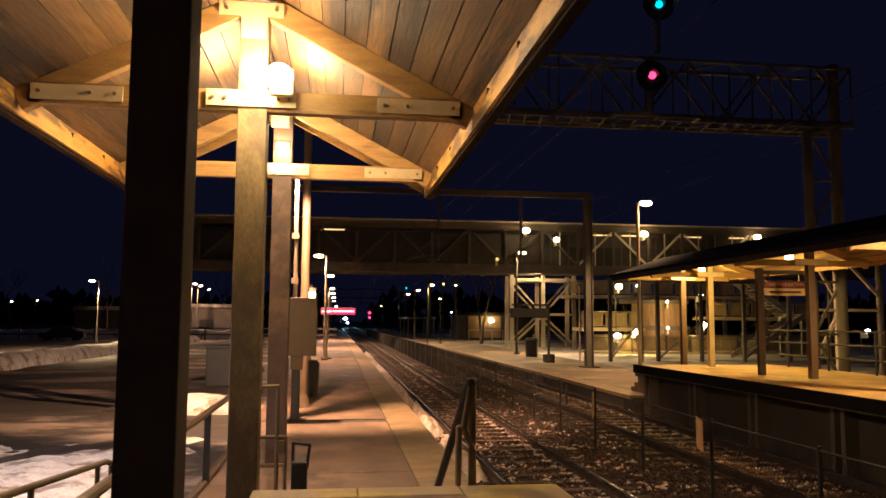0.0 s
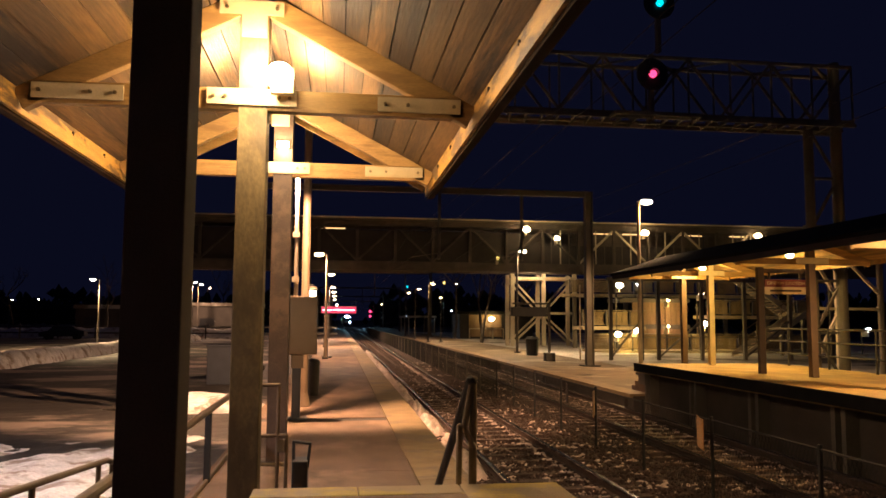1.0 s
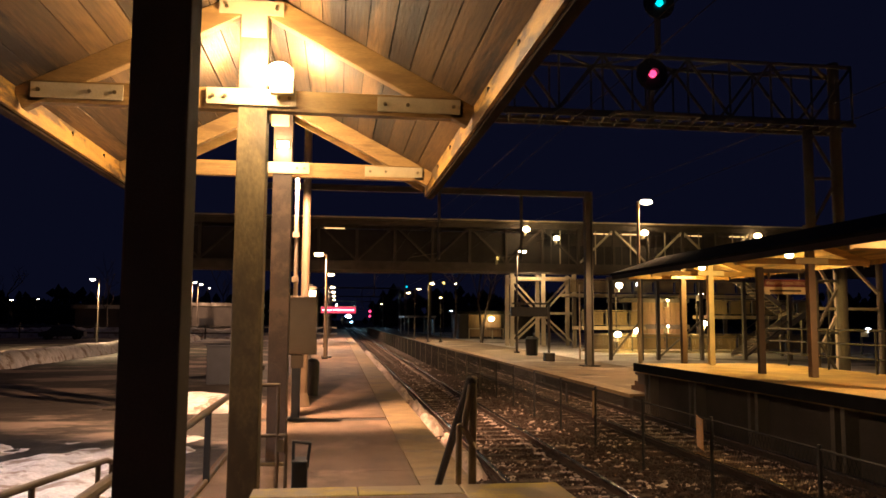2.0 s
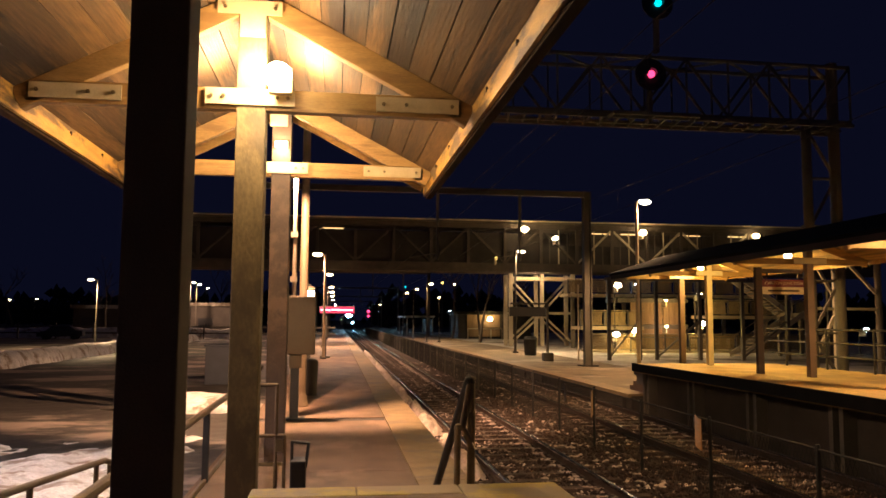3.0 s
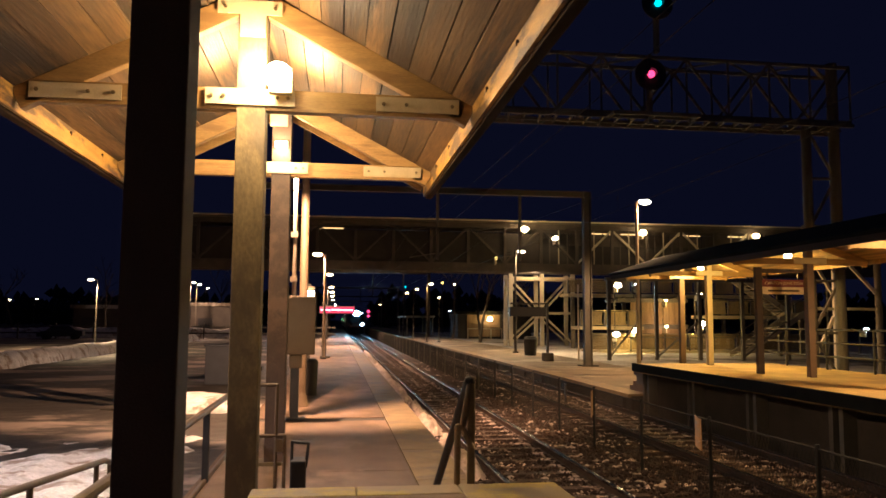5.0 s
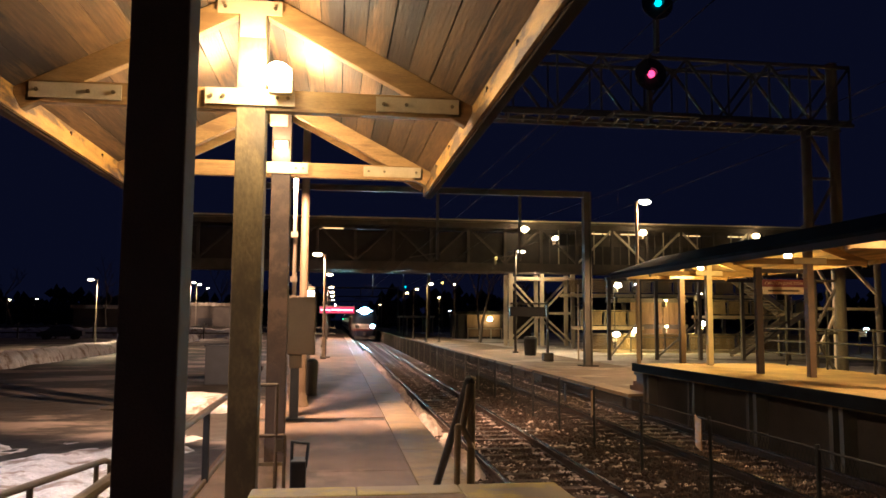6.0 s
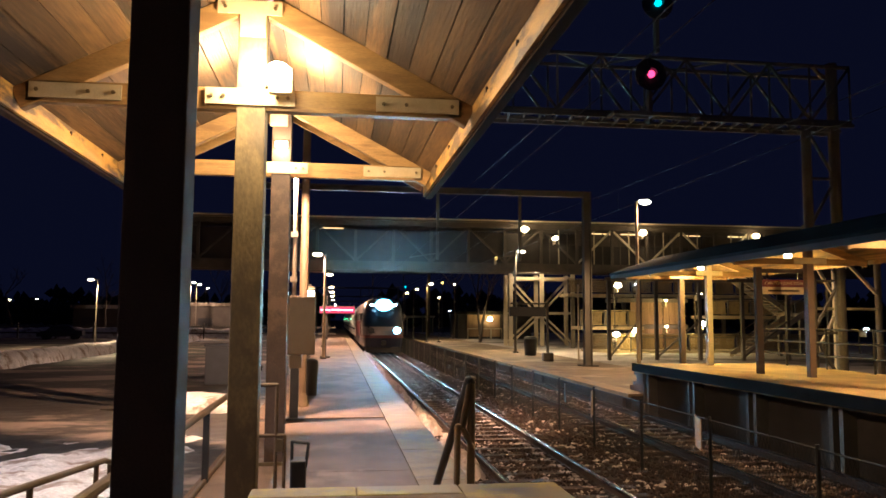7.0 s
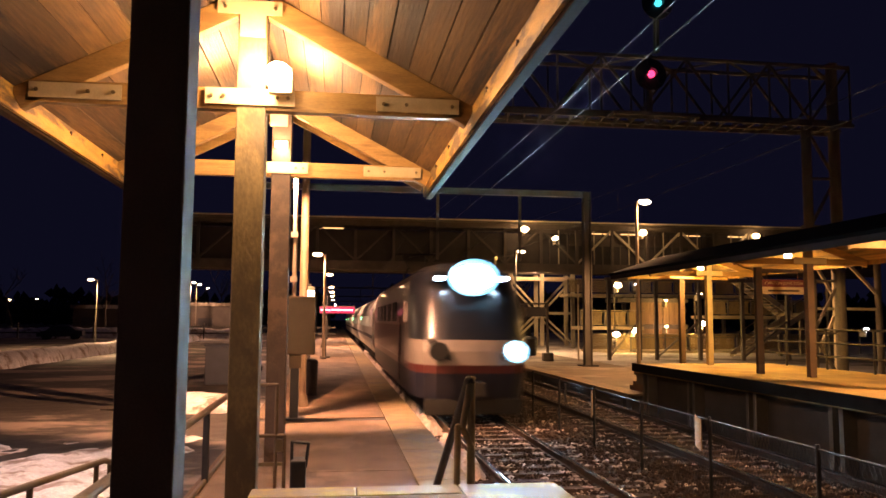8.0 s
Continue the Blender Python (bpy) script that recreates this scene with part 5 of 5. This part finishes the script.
def build_car_park_things():
    c = thing("utility_cabinet", "blue-grey metal utility cabinet standing in the snow", "cabinet", "", (-3.95, 28.3, -0.15))
    part("body", B((-0.5, -0.4, 0, 0.6, 0.5, 1.3), bev=0.03), "bin", c)
    part("lid", B((-0.54, -0.44, 1.3, 0.64, 0.54, 1.38), bev=0.02), "bin", c)
    w = thing("snow_bank", "long ploughed snow bank at the edge of the car park", "snow bank", kind="stuff")
    v, f = sheet(0, 0, 1, 60, 10, 160, lambda x, y: max(0.0, math.sin(math.pi * x)) ** 0.6 * (0.74 + 0.10 * fbm(x, y, 0.5) + 0.03 * fbm(x * 3, y, 3)))
    v = [(-15.3 + x * 1.3 + 0.35 * fbm(0, y, 0.4) - max(0, 38 - y) * 0.02, 24 + y, z - 0.17) for x, y, z in v]
    part("bank", (v, f), "snow", w, smooth=True)
    v, f = sheet(0, 0, 1, 84, 8, 120, lambda x, y: max(0.0, math.sin(math.pi * x)) ** 0.6 * (1.25 + 0.5 * fbm(x, y, 0.5)))
    v = [(-96 + y, 93.2 + x * 2.2 + 0.4 * fbm(0, y, 0.3), z - 0.17) for x, y, z in v]
    w = thing("snow_bank", "far snow bank along the rail fence", "snow bank", kind="stuff")
    part("bank", (v, f), "snow", w, smooth=True)
    m = thing("snow_pile", "small lumpy pile of cleared snow beside the platform", "snow", "", (-3.3, 20.5, -0.17))
    bm = ball((0, 0, 0), 1.0, 4, (1.5, 1.1, 0.42))
    for v in bm.verts:
        v.co *= 1 + 0.22 * noise.fractal(v.co * 2.3, 1.0, 2.0, 4)
    part("mound", bm, "snow", m, smooth=True)
    for x, y, rz in ((-29, 88, 6), (-16.4, 98, 8), (-11.8, 99, 10), (-43, 90, 4)):
        car = thing("parked_car", "dark parked car dusted with snow", "car", "parked cars", (x, y, -0.15), rz)
        bm = bmesh.new()
        prof = [(-2.2, 0.3), (-2.25, 0.75), (-1.4, 0.9), (-0.8, 1.42), (0.9, 1.45), (1.6, 0.98), (2.2, 0.9), (2.25, 0.35)]
        r = [[bm.verts.new((px, s * (0.87 if pz < 1.2 else 0.72), pz)) for px, pz in prof] for s in (-1, 1)]
        m = len(prof)
        for k in range(m):
            bm.faces.new((r[0][k], r[0][(k + 1) % m], r[1][(k + 1) % m], r[1][k]))
        bm.faces.new(r[0])
        bm.faces.new(r[1][::-1])
        part("body", bm, "car", car)
        part("windows", B((-0.75, -0.80, 0.95, 0.85, 0.80, 1.3)), "glass", car)
        for wx in (-1.4, 1.4):
            for wy in (-0.8, 0.8):
                bm = bmesh.new()
                rod(bm, (wx, wy - 0.1, 0.32), (wx, wy + 0.1, 0.32), 0.32, 16)
                part("wheel", bm, "tyre", car)
    fence = thing("car_park_fence", "long dark rail fence beyond the car park", "fence")
    for k in range(24):
        x = -95 + k * 4.0
        part("post", B((x, 92, -0.2, x + 0.15, 92.15, 1.6)), "darkpole", fence)
    part("rail", B((-95, 92.02, 1.1, 0, 92.12, 1.25)), "darkpole", fence)
    part("rail", B((-95, 92.02, 0.4, 0, 92.12, 0.55)), "darkpole", fence)
    for x0, x1, y, h in ((-32, -24.5, 101, 4.3), (-20, -11, 112, 4.9)):
        b = thing("shed", "low flat-roofed shed beyond the car park with snow on the roof", "building", "sheds")
        part("wall", B((x0, y, -0.2, x1, y + 6, h - 1.0)), "clad", b)
        part("roof", B((x0 - 0.3, y - 0.4, h - 1.0, x1 + 0.3, y + 6.3, h - 0.55)), "farsnow", b)
        part("window", B((x0 + 1, y - 0.05, 1.2, x0 + 3, y - 0.01, 2.2)), "glass", b)
    # distant woods
    rng = np.random.default_rng(8)
    v, f = [], []
    for k in range(900):
        a = rng.uniform(-0.9, 0.9)
        d = rng.uniform(260, 420)
        x, y = math.sin(a) * d, math.cos(a) * d
        if -4 < x < 16:
            continue
        hgt = rng.uniform(5, 13)
        for q in range(9):
            cx, cy, cz = x + rng.normal(0, 1.6), y + rng.normal(0, 1.6), hgt * rng.uniform(0.05, 1.0)
            s = rng.uniform(0.8, 2.2)
            n = len(v)
            for px, py, pz in ((1, 0, 0), (-1, 0, 0), (0, 1, 0), (0, -1, 0), (0, 0, 1.3), (0, 0, -1)):
                j = rng.uniform(0.6, 1.3)
                v.append((cx + px * s * j, cy + py * s * j, cz + pz * s * j))
            f += [(n + a1, n + b1, n + c1) for a1, b1, c1 in ((0, 2, 4), (2, 1, 4), (1, 3, 4), (3, 0, 4), (2, 0, 5), (1, 2, 5), (3, 1, 5), (0, 3, 5))]
    w = part("distant_trees", (v, f), "far", None, "dark line of distant trees against the night", kind="stuff")
    tagged(w, category="trees")
    h = thing("kiosk", "small building behind the far platform with a lamp-lit yellow wall", "building", "", (18.5, 92, -0.1))
    part("wall", B((-4, 0, 0, 5, 6, 3.0)), "clad", h)
    part("roof", B((-4.4, -0.5, 3.0, 5.4, 6.4, 3.35)), "roof", h)
    part("lit_wall", B((-2.9, -0.10, 0.3, 1.1, -0.01, 2.9)), "siding", h, "yellow lit board wall")
    for x in (-3.0, -1.6, -0.2, 1.1):
        part("post", B((x - 0.06, -1.2, 0, x + 0.06, -1.08, 1.3)), "cream", h)
    part("rail", B((-3.0, -1.18, 1.2, 1.1, -1.1, 1.3)), "cream", h)
    part("lamp_bracket", B((-0.35, -1.0, 2.55, -0.25, -0.1, 2.65)), "darkpole", h)
    part("lamp_lens", ball((-0.3, -1.0, 2.4), 0.36, 2, (1, 0.7, 0.75)), "warm", h, "glowing lens", True)
    g = thing("platform_shelter", "low pale shelter far along the platform", "shelter", "", (9.8, 110, 0))
    part("roof", B((0, 0, 2.5, 4.2, 14, 2.75)), "cream", g)
    for x in (0.2, 3.9):
        for y in (0.3, 6.8, 13.6):
            part("post", B((x, y, 0, x + 0.15, y + 0.15, 2.5)), "cream", g)
    part("back_wall", B((4.0, 0.2, 0.3, 4.08, 13.6, 2.3)), "clad", g)


def bare_tree(x, y, height, seed):
    """A leafless tree: tapered trunk, limbs and fine twigs."""
    rng = random.Random(seed)
    t = thing("bare_tree", "dark leafless tree with fine twigs behind the station", "tree", "bare trees", (x, y, -0.1))
    trunk, limbs = bmesh.new(), bmesh.new()

    def grow(bm, a, d, length, r, depth):
        last = a
        for k in range(3):
            d = (d + Vector((rng.uniform(-0.16, 0.16), rng.uniform(-0.16, 0.16), rng.uniform(0.0, 0.12)))).normalized()
            b = last + d * (length / 3)
            rod(bm, last, b, r * (1 - k * 0.2), 5 if depth else 8, r * (0.8 - k * 0.2))
            last = b
            if depth < 3 and k:
                for q in range(2):
                    turn = Vector((rng.uniform(-1, 1), rng.uniform(-1, 1), rng.uniform(0.1, 0.9))).normalized()
                    grow(limbs, last, (d * 0.5 + turn).normalized(), length * rng.uniform(0.45, 0.65), r * 0.45, depth + 1)
    grow(trunk, Vector((0, 0, 0)), Vector((0, 0, 1)), height * 0.7, 0.17, 0)
    part("trunk", trunk, "bark", t)
    part("crown", limbs, "bark", t)


def build_trees():
    for k, (x, y, h) in enumerate(((14.2, 76, 8.5), (15.8, 84, 9.5), (17.6, 78, 8.0), (13.6, 90, 9.0), (20.5, 88, 9.0), (-26.8, 96, 7.0), (-52, 100, 8.0), (-16.5, 118, 8.0), (-40, 104, 7.5))):
        bare_tree(x, y, h, 20 + k)


# ---- train ----
def outline(yf, hw, length, zc):
    """Half plan outline of the nose, from the front centre to the tail."""
    pts = [(0.0, yf), (hw * 0.35, yf + 0.03), (hw * 0.65, yf + 0.13), (hw * 0.84, yf + 0.36), (hw * 0.95, yf + 0.8), (hw, yf + 1.5), (hw, yf + 3.2), (hw, length)]
    return [(-x, y, zc) for x, y in pts[:0:-1]] + [(x, y, zc) for x, y in pts]


def slices(levels, length):
    rings = [outline(yf, hw, length, z) for z, yf, hw in levels]
    return rings


def skin(rings, keep, close_top=False, proud=0.0):
    bm = bmesh.new()
    vs = [[bm.verts.new((x * (1 + proud / 1.5), y - proud, z)) for x, y, z in r] for r in rings]
    for a, b in zip(vs, vs[1:]):
        for i in range(len(a) - 1):
            if keep(i):
                bm.faces.new((a[i], a[i + 1], b[i + 1], b[i]))
        if keep(-1):
            bm.faces.new((a[-1], a[0], b[0], b[-1]))
    if close_top:
        bm.faces.new(vs[-1])
    loose = [v for v in bm.verts if not v.link_faces]
    bmesh.ops.delete(bm, geom=loose, context="VERTS")
    return bm


def bogie(parent, y, wheelbase=2.9, r=0.53):
    b = part("bogie", B((-1.15, y - wheelbase / 2 - 0.5, 0.45, -0.95, y + wheelbase / 2 + 0.5, 0.85), (0.95, y - wheelbase / 2 - 0.5, 0.45, 1.15, y + wheelbase / 2 + 0.5, 0.85),
                        (-1.0, y - 0.5, 0.5, 1.0, y + 0.5, 0.9), bev=0.03), "under", parent)
    for dy in (-wheelbase / 2, wheelbase / 2):
        for sx in (-0.75, 0.75):
            bm = bmesh.new()
            rod(bm, (sx - 0.065, y + dy, r), (sx + 0.065, y + dy, r), r, 24)
            part("wheel", bm, "under", b)


def build_loco():
    loco = thing("locomotive", "silver, red and navy electric locomotive with blazing headlights", "locomotive")
    L = 19.6
    lv = {"skirt": [(0.22, 0.62, 1.22), (0.5, 0.30, 1.40), (1.12, 0.10, 1.46)], "red": [(1.12, 0.10, 1.46), (1.32, 0.06, 1.475)],
          "band": [(1.32, 0.06, 1.475), (1.65, 0.10, 1.48), (1.92, 0.20, 1.48)], "win": [(1.92, 0.20, 1.48), (2.6, 0.60, 1.46), (3.05, 0.88, 1.43)],
          "brow": [(3.05, 0.88, 1.43), (3.45, 1.12, 1.37), (3.66, 1.45, 1.22)], "roof": [(3.66, 1.45, 1.22), (3.84, 1.9, 0.98), (3.94, 2.5, 0.65)]}
    everything = lambda i: True
    part("skirt", skin(slices(lv["skirt"], L), everything), "navy", loco, "navy lower skirt and pilot")
    part("stripe", skin(slices(lv["red"], L), everything), "red", loco, "red stripe")
    part("lower_body", skin(slices(lv["band"], L), everything), "white", loco, "pale lower body")
    part("windscreen", skin(slices(lv["win"], L), lambda i: 2 <= i <= 11), "glass", loco, "dark raked windscreen", True)
    part("cab_side", skin(slices(lv["win"], L), lambda i: i == 1), "white", loco, "pale cab side")
    part("cab_side", skin(slices(lv["win"], L), lambda i: i == 12), "white", loco, "pale cab side")
    part("upper_body", skin(slices(lv["win"], L), lambda i: i in (-1, 0, 13)), "silver", loco, "silver body side")
    part("brow", skin(slices(lv["brow"], L), lambda i: 2 <= i <= 11), "glass", loco, "dark brow above the windscreen", True)
    part("shoulder", skin(slices(lv["brow"], L), lambda i: i not in range(2, 12)), "silver", loco)
    part("roof", skin(slices(lv["roof"], L), everything, True), "under", loco, "dark equipment roof")
    # air intakes, and a red side panel that also carries the sodium tint
    for s in (-1, 1):
        for k in range(5):
            y = 6.0 + k * 2.4
            part("side_grille", B((s * 1.475 - 0.012, y, 2.35, s * 1.475 + 0.012, y + 1.5, 2.95)), "under", loco)
        part("side_panel", B((s * 1.487 - 0.01, 4.2, 1.36, s * 1.487 + 0.01, 18.4, 2.25)), "red", loco, "dull red side panel")
        part("cab_window", B((s * 1.472 - 0.012, 2.35, 2.2, s * 1.472 + 0.012, 3.05, 2.9)), "glass", loco)
        part("cab_door", B((s * 1.478 - 0.008, 3.35, 1.2, s * 1.478 + 0.008, 4.0, 2.95)), "silver", loco)
        part("mirror", B((s * 1.56 - 0.05, 1.75, 2.35, s * 1.56 + 0.05, 1.85, 2.85), bev=0.02), "white", loco)
        part("grab_rail", rods([(s * 1.52, 4.12, 0.7), (s * 1.52, 4.12, 2.5)], 0.02), "silver", loco)
    # dark angled recess on the nose beside each ditch lamp
    for s in (-1, 1):
        bm = bmesh.new()
        pts = [(s * 0.62, 0.02, 1.42), (s * 1.02, 0.20, 1.62), (s * 1.16, 0.40, 1.95), (s * 1.0, 0.30, 1.98), (s * 0.62, 0.12, 1.55)]
        a = [bm.verts.new(p) for p in pts]
        b2 = [bm.verts.new((x, y + 0.05, z)) for x, y, z in pts]
        bm.faces.new(a)
        bm.faces.new(b2[::-1])
        for k in range(5):
            bm.faces.new((a[k], a[(k + 1) % 5], b2[(k + 1) % 5], b2[k]))
        part("lamp_recess", bm, "black", loco)
    part("coupler", B((-0.16, -0.25, 0.6, 0.16, 0.4, 0.95), bev=0.03), "under", loco)
    part("plough", B((-1.2, 0.35, 0.12, 1.2, 0.5, 0.5), bev=0.02), "under", loco)
    part("underframe", B((-1.2, 5.5, 0.35, 1.2, 14.0, 1.1), bev=0.03), "under", loco)
    bogie(loco, 4.0)
    bogie(loco, 15.6)
    bm = bmesh.new()
    for s in (-0.5, 0.5):
        rod(bm, (s, 15.8, 3.95), (s * 0.7, 14.2, 4.6), 0.03, 6)
        rod(bm, (s * 0.7, 14.2, 4.6), (s, 15.4, 5.22), 0.025, 6)
    rod(bm, (-0.8, 15.4, 5.25), (0.8, 15.4, 5.25), 0.03, 6)
    rod(bm, (-0.8, 15.1, 5.25), (0.8, 15.1, 5.25), 0.03, 6)
    part("pantograph", bm, "under", loco)
    def disc(cx, cy, cz, rx, rz, depth):
        bm = bmesh.new()
        rod(bm, (0, depth, 0), (0, 0, 0), 1.0, 32)
        for v in bm.verts:
            v.co = (cx + v.co.x * rx, cy + v.co.y, cz + v.co.z * rz)
        return bm
    def tube(cx, cy, cz, rx, rz, depth, wall=0.03):
        bm = bmesh.new()
        rings = []
        for y, k in ((depth, wall), (0, wall), (0, 0.0), (depth, 0.0)):
            rings.append([bm.verts.new((cx + (rx + k) * math.cos(q * math.tau / 32), cy + y, cz + (rz + k) * math.sin(q * math.tau / 32))) for q in range(32)])
        for r0, r1 in zip(rings, rings[1:] + rings[:1]):
            for q in range(32):
                bm.faces.new((r0[q], r0[(q + 1) % 32], r1[(q + 1) % 32], r1[q]))
        return bm
    # hood depth and the black grid below are added to narrow the beam
    part("headlight_housing", tube(0, 0.50, 3.44, 0.51, 0.33, 0.9), "black", loco, "black headlight hood, deepened to narrow the beam")
    part("headlight_glare_ring", tube(0, 0.475, 3.44, 0.54, 0.36, 0.02, 0.09), "halo", loco, "cyan ring drawn for lens glare")
    # lens oversized so that its shape carries some of the glare
    part("headlight", disc(0, 0.80, 3.44, 0.505, 0.325, 0.03), "headlamp", loco, "blazing blue-white headlight cluster")
    bm = bmesh.new()
    for k in range(-4, 5):
        h = 0.325 * math.sqrt(1 - (k * 0.11 / 0.51) ** 2)
        box(bm, k * 0.11 - 0.002, 0.52, 3.44 - h, k * 0.11 + 0.002, 0.79, 3.44 + h)
    for k in (-2, -1, 0, 1, 2):
        w = 0.505 * math.sqrt(1 - (k * 0.12 / 0.33) ** 2)
        box(bm, -w, 0.52, 3.44 + k * 0.12 - 0.002, w, 0.79, 3.44 + k * 0.12 + 0.002)
    part("beam_grid", bm, "black", loco, "added black grid that narrows the headlight beam")
    for s in (-1, 1):
        x0, x1 = sorted((s * 0.66, s * 0.92))
        part("marker_lamp", B((x0, 0.86, 3.40, x1, 0.88, 3.47)), "ditch", loco, "blue-white marker lamp")
        part("marker_housing", B((x0 - 0.02, 0.885, 3.37, x1 + 0.02, 1.35, 3.50)), "black", loco)
    drums = []
    for s in (-1, 1):
        d = part("ditch_light", disc(0, -0.2, 0, 0.225, 0.21, 0.4), "black", loco, "flashing ditch light")
        d.location = (s * 0.90, 0.20, 1.66)
        part("rim", tube(0, -0.445, 0, 0.225, 0.21, 0.02, 0.05), "halo", d, "cyan ring drawn for lens glare")
        part("hood", tube(0, -0.42, 0, 0.21, 0.195, 0.215, 0.015), "black", d)
        part("lens", disc(0, -0.222, 0, 0.205, 0.19, 0.02), "ditch", d, "blue-white lens on one side")
        drums.append(d)
    return loco, drums


def build_coach(first):
    c = thing("passenger_coach", "stainless steel passenger coach with a row of lit windows", "railway coach", "coaches")
    L = 25.2
    prof = [(1.35, 0.75), (1.50, 1.2), (1.55, 2.0), (1.50, 2.8), (1.36, 3.3), (1.0, 3.62), (0.5, 3.78)]
    full = [(-x, z) for x, z in prof] + [(x, z) for x, z in prof[::-1]]
    bm = bmesh.new()
    ends = [[bm.verts.new((x, y, z)) for x, z in full] for y in (0.5, L)]
    n = len(full)
    for i in range(n):
        bm.faces.new((ends[0][i], ends[0][(i + 1) % n], ends[1][(i + 1) % n], ends[1][i]))
    bm.faces.new(ends[0])
    bm.faces.new(ends[1][::-1])
    part("body", bm, "stainless", c)
    for s in (-1, 1):
        for k in range(10):
            y = 3.2 + k * 2.0
            part("window", B((s * 1.545 - 0.012, y, 2.02, s * 1.545 + 0.012, y + 1.5, 2.62)), "window", c, "warmly lit window")
        for y in (1.2, 23.6):
            part("door", B((s * 1.53 - 0.015, y, 1.0, s * 1.53 + 0.015, y + 0.9, 3.0)), "stainless", c)
        part("stripe", B((s * 1.55 - 0.012, 0.8, 1.45, s * 1.55 + 0.012, L - 0.3, 1.62)), "navy", c)
        part("door_lamp", B((s * 1.56 - 0.02, 17.2, 2.40, s * 1.56 + 0.02, 17.6, 2.60)), "doorgreen", c, "green indicator lamp")
    part("gangway", B((-0.55, 0.1, 0.9, 0.55, 0.5, 3.1)), "black", c)
    part("underframe", B((-1.2, 6.5, 0.3, 1.2, 18.5, 0.95)), "under", c)
    bogie(c, 3.5, 2.6, 0.46)
    bogie(c, 21.5, 2.6, 0.46)
    return c


# ---- the place, large to small ----
build_ground()
build_track(NEAR, "near railway track, polished rails on snowy sleepers")
build_track(FAR, "far railway track with dull rails on snowy sleepers")
build_stones()
build_snow_flecks()
snow_ridge("snow_ridge", 1.90, 2.56, 6, 60, 0.27, "lumpy old snow heaped beside the platform edge")
build_near_platform()
build_far_platform()
build_near_canopy()
build_signal_gantry()
build_wire_gantry(35.8, -3.6, 11.9, 8.35)
for gy in (100, 150, 205, 260):
    build_wire_gantry(gy, -3.6, 11.9, 8.35)
build_wires()
build_footbridge()
build_ramps()
build_far_canopy()
build_lamps()
build_fence()
build_handrails()
build_platform_things()
build_car_park_things()
build_trees()
LOCO, DITCH = build_loco()
COACHES = [build_coach(True)]
for k in range(3):
    COACHES.append(copy_thing(COACHES[0], pose(0, 0, 0)))


def motions():
    """The train runs in along the near track at a steady speed; its two ditch lights flash in turn."""
    def front(t):
        return 18.32 + 36.0 * (8.0 - t)
    times = [k * 0.5 for k in range(17)]
    walk(LOCO, [(t, pose(NEAR, front(t), RAIL)) for t in times])
    for k, c in enumerate(COACHES):
        walk(c, [(t, pose(NEAR, front(t) + 19.9 + k * 25.8, RAIL)) for t in times])
    for s, d in zip((-1, 1), DITCH):
        rows = []
        for k in range(17):
            # half-second turns; the right one shows from 7.65 s, the left one from 7.15 s
            t0 = 7.65 - 0.5 * (16 - k) - 0.03
            lit = (k % 2 == 0) == (s > 0)
            for i, q in ((0, 0.0), (1, 0.04), (2, 0.08), (3, 0.12)):
                u = i / 3
                a = 180 * (1 - u) if lit else 180 * u
                t = t0 + q
                if 0 < t < 8:
                    rows.append((t, a))
        first, last = rows[0][1], rows[-1][1]
        rows = [(0.0, first)] + rows + [(8.0, last)]
        walk(d, [(t, pose(s * 0.90, 0.20, 1.66, 0, 0, a)) for t, a in rows])


motions()
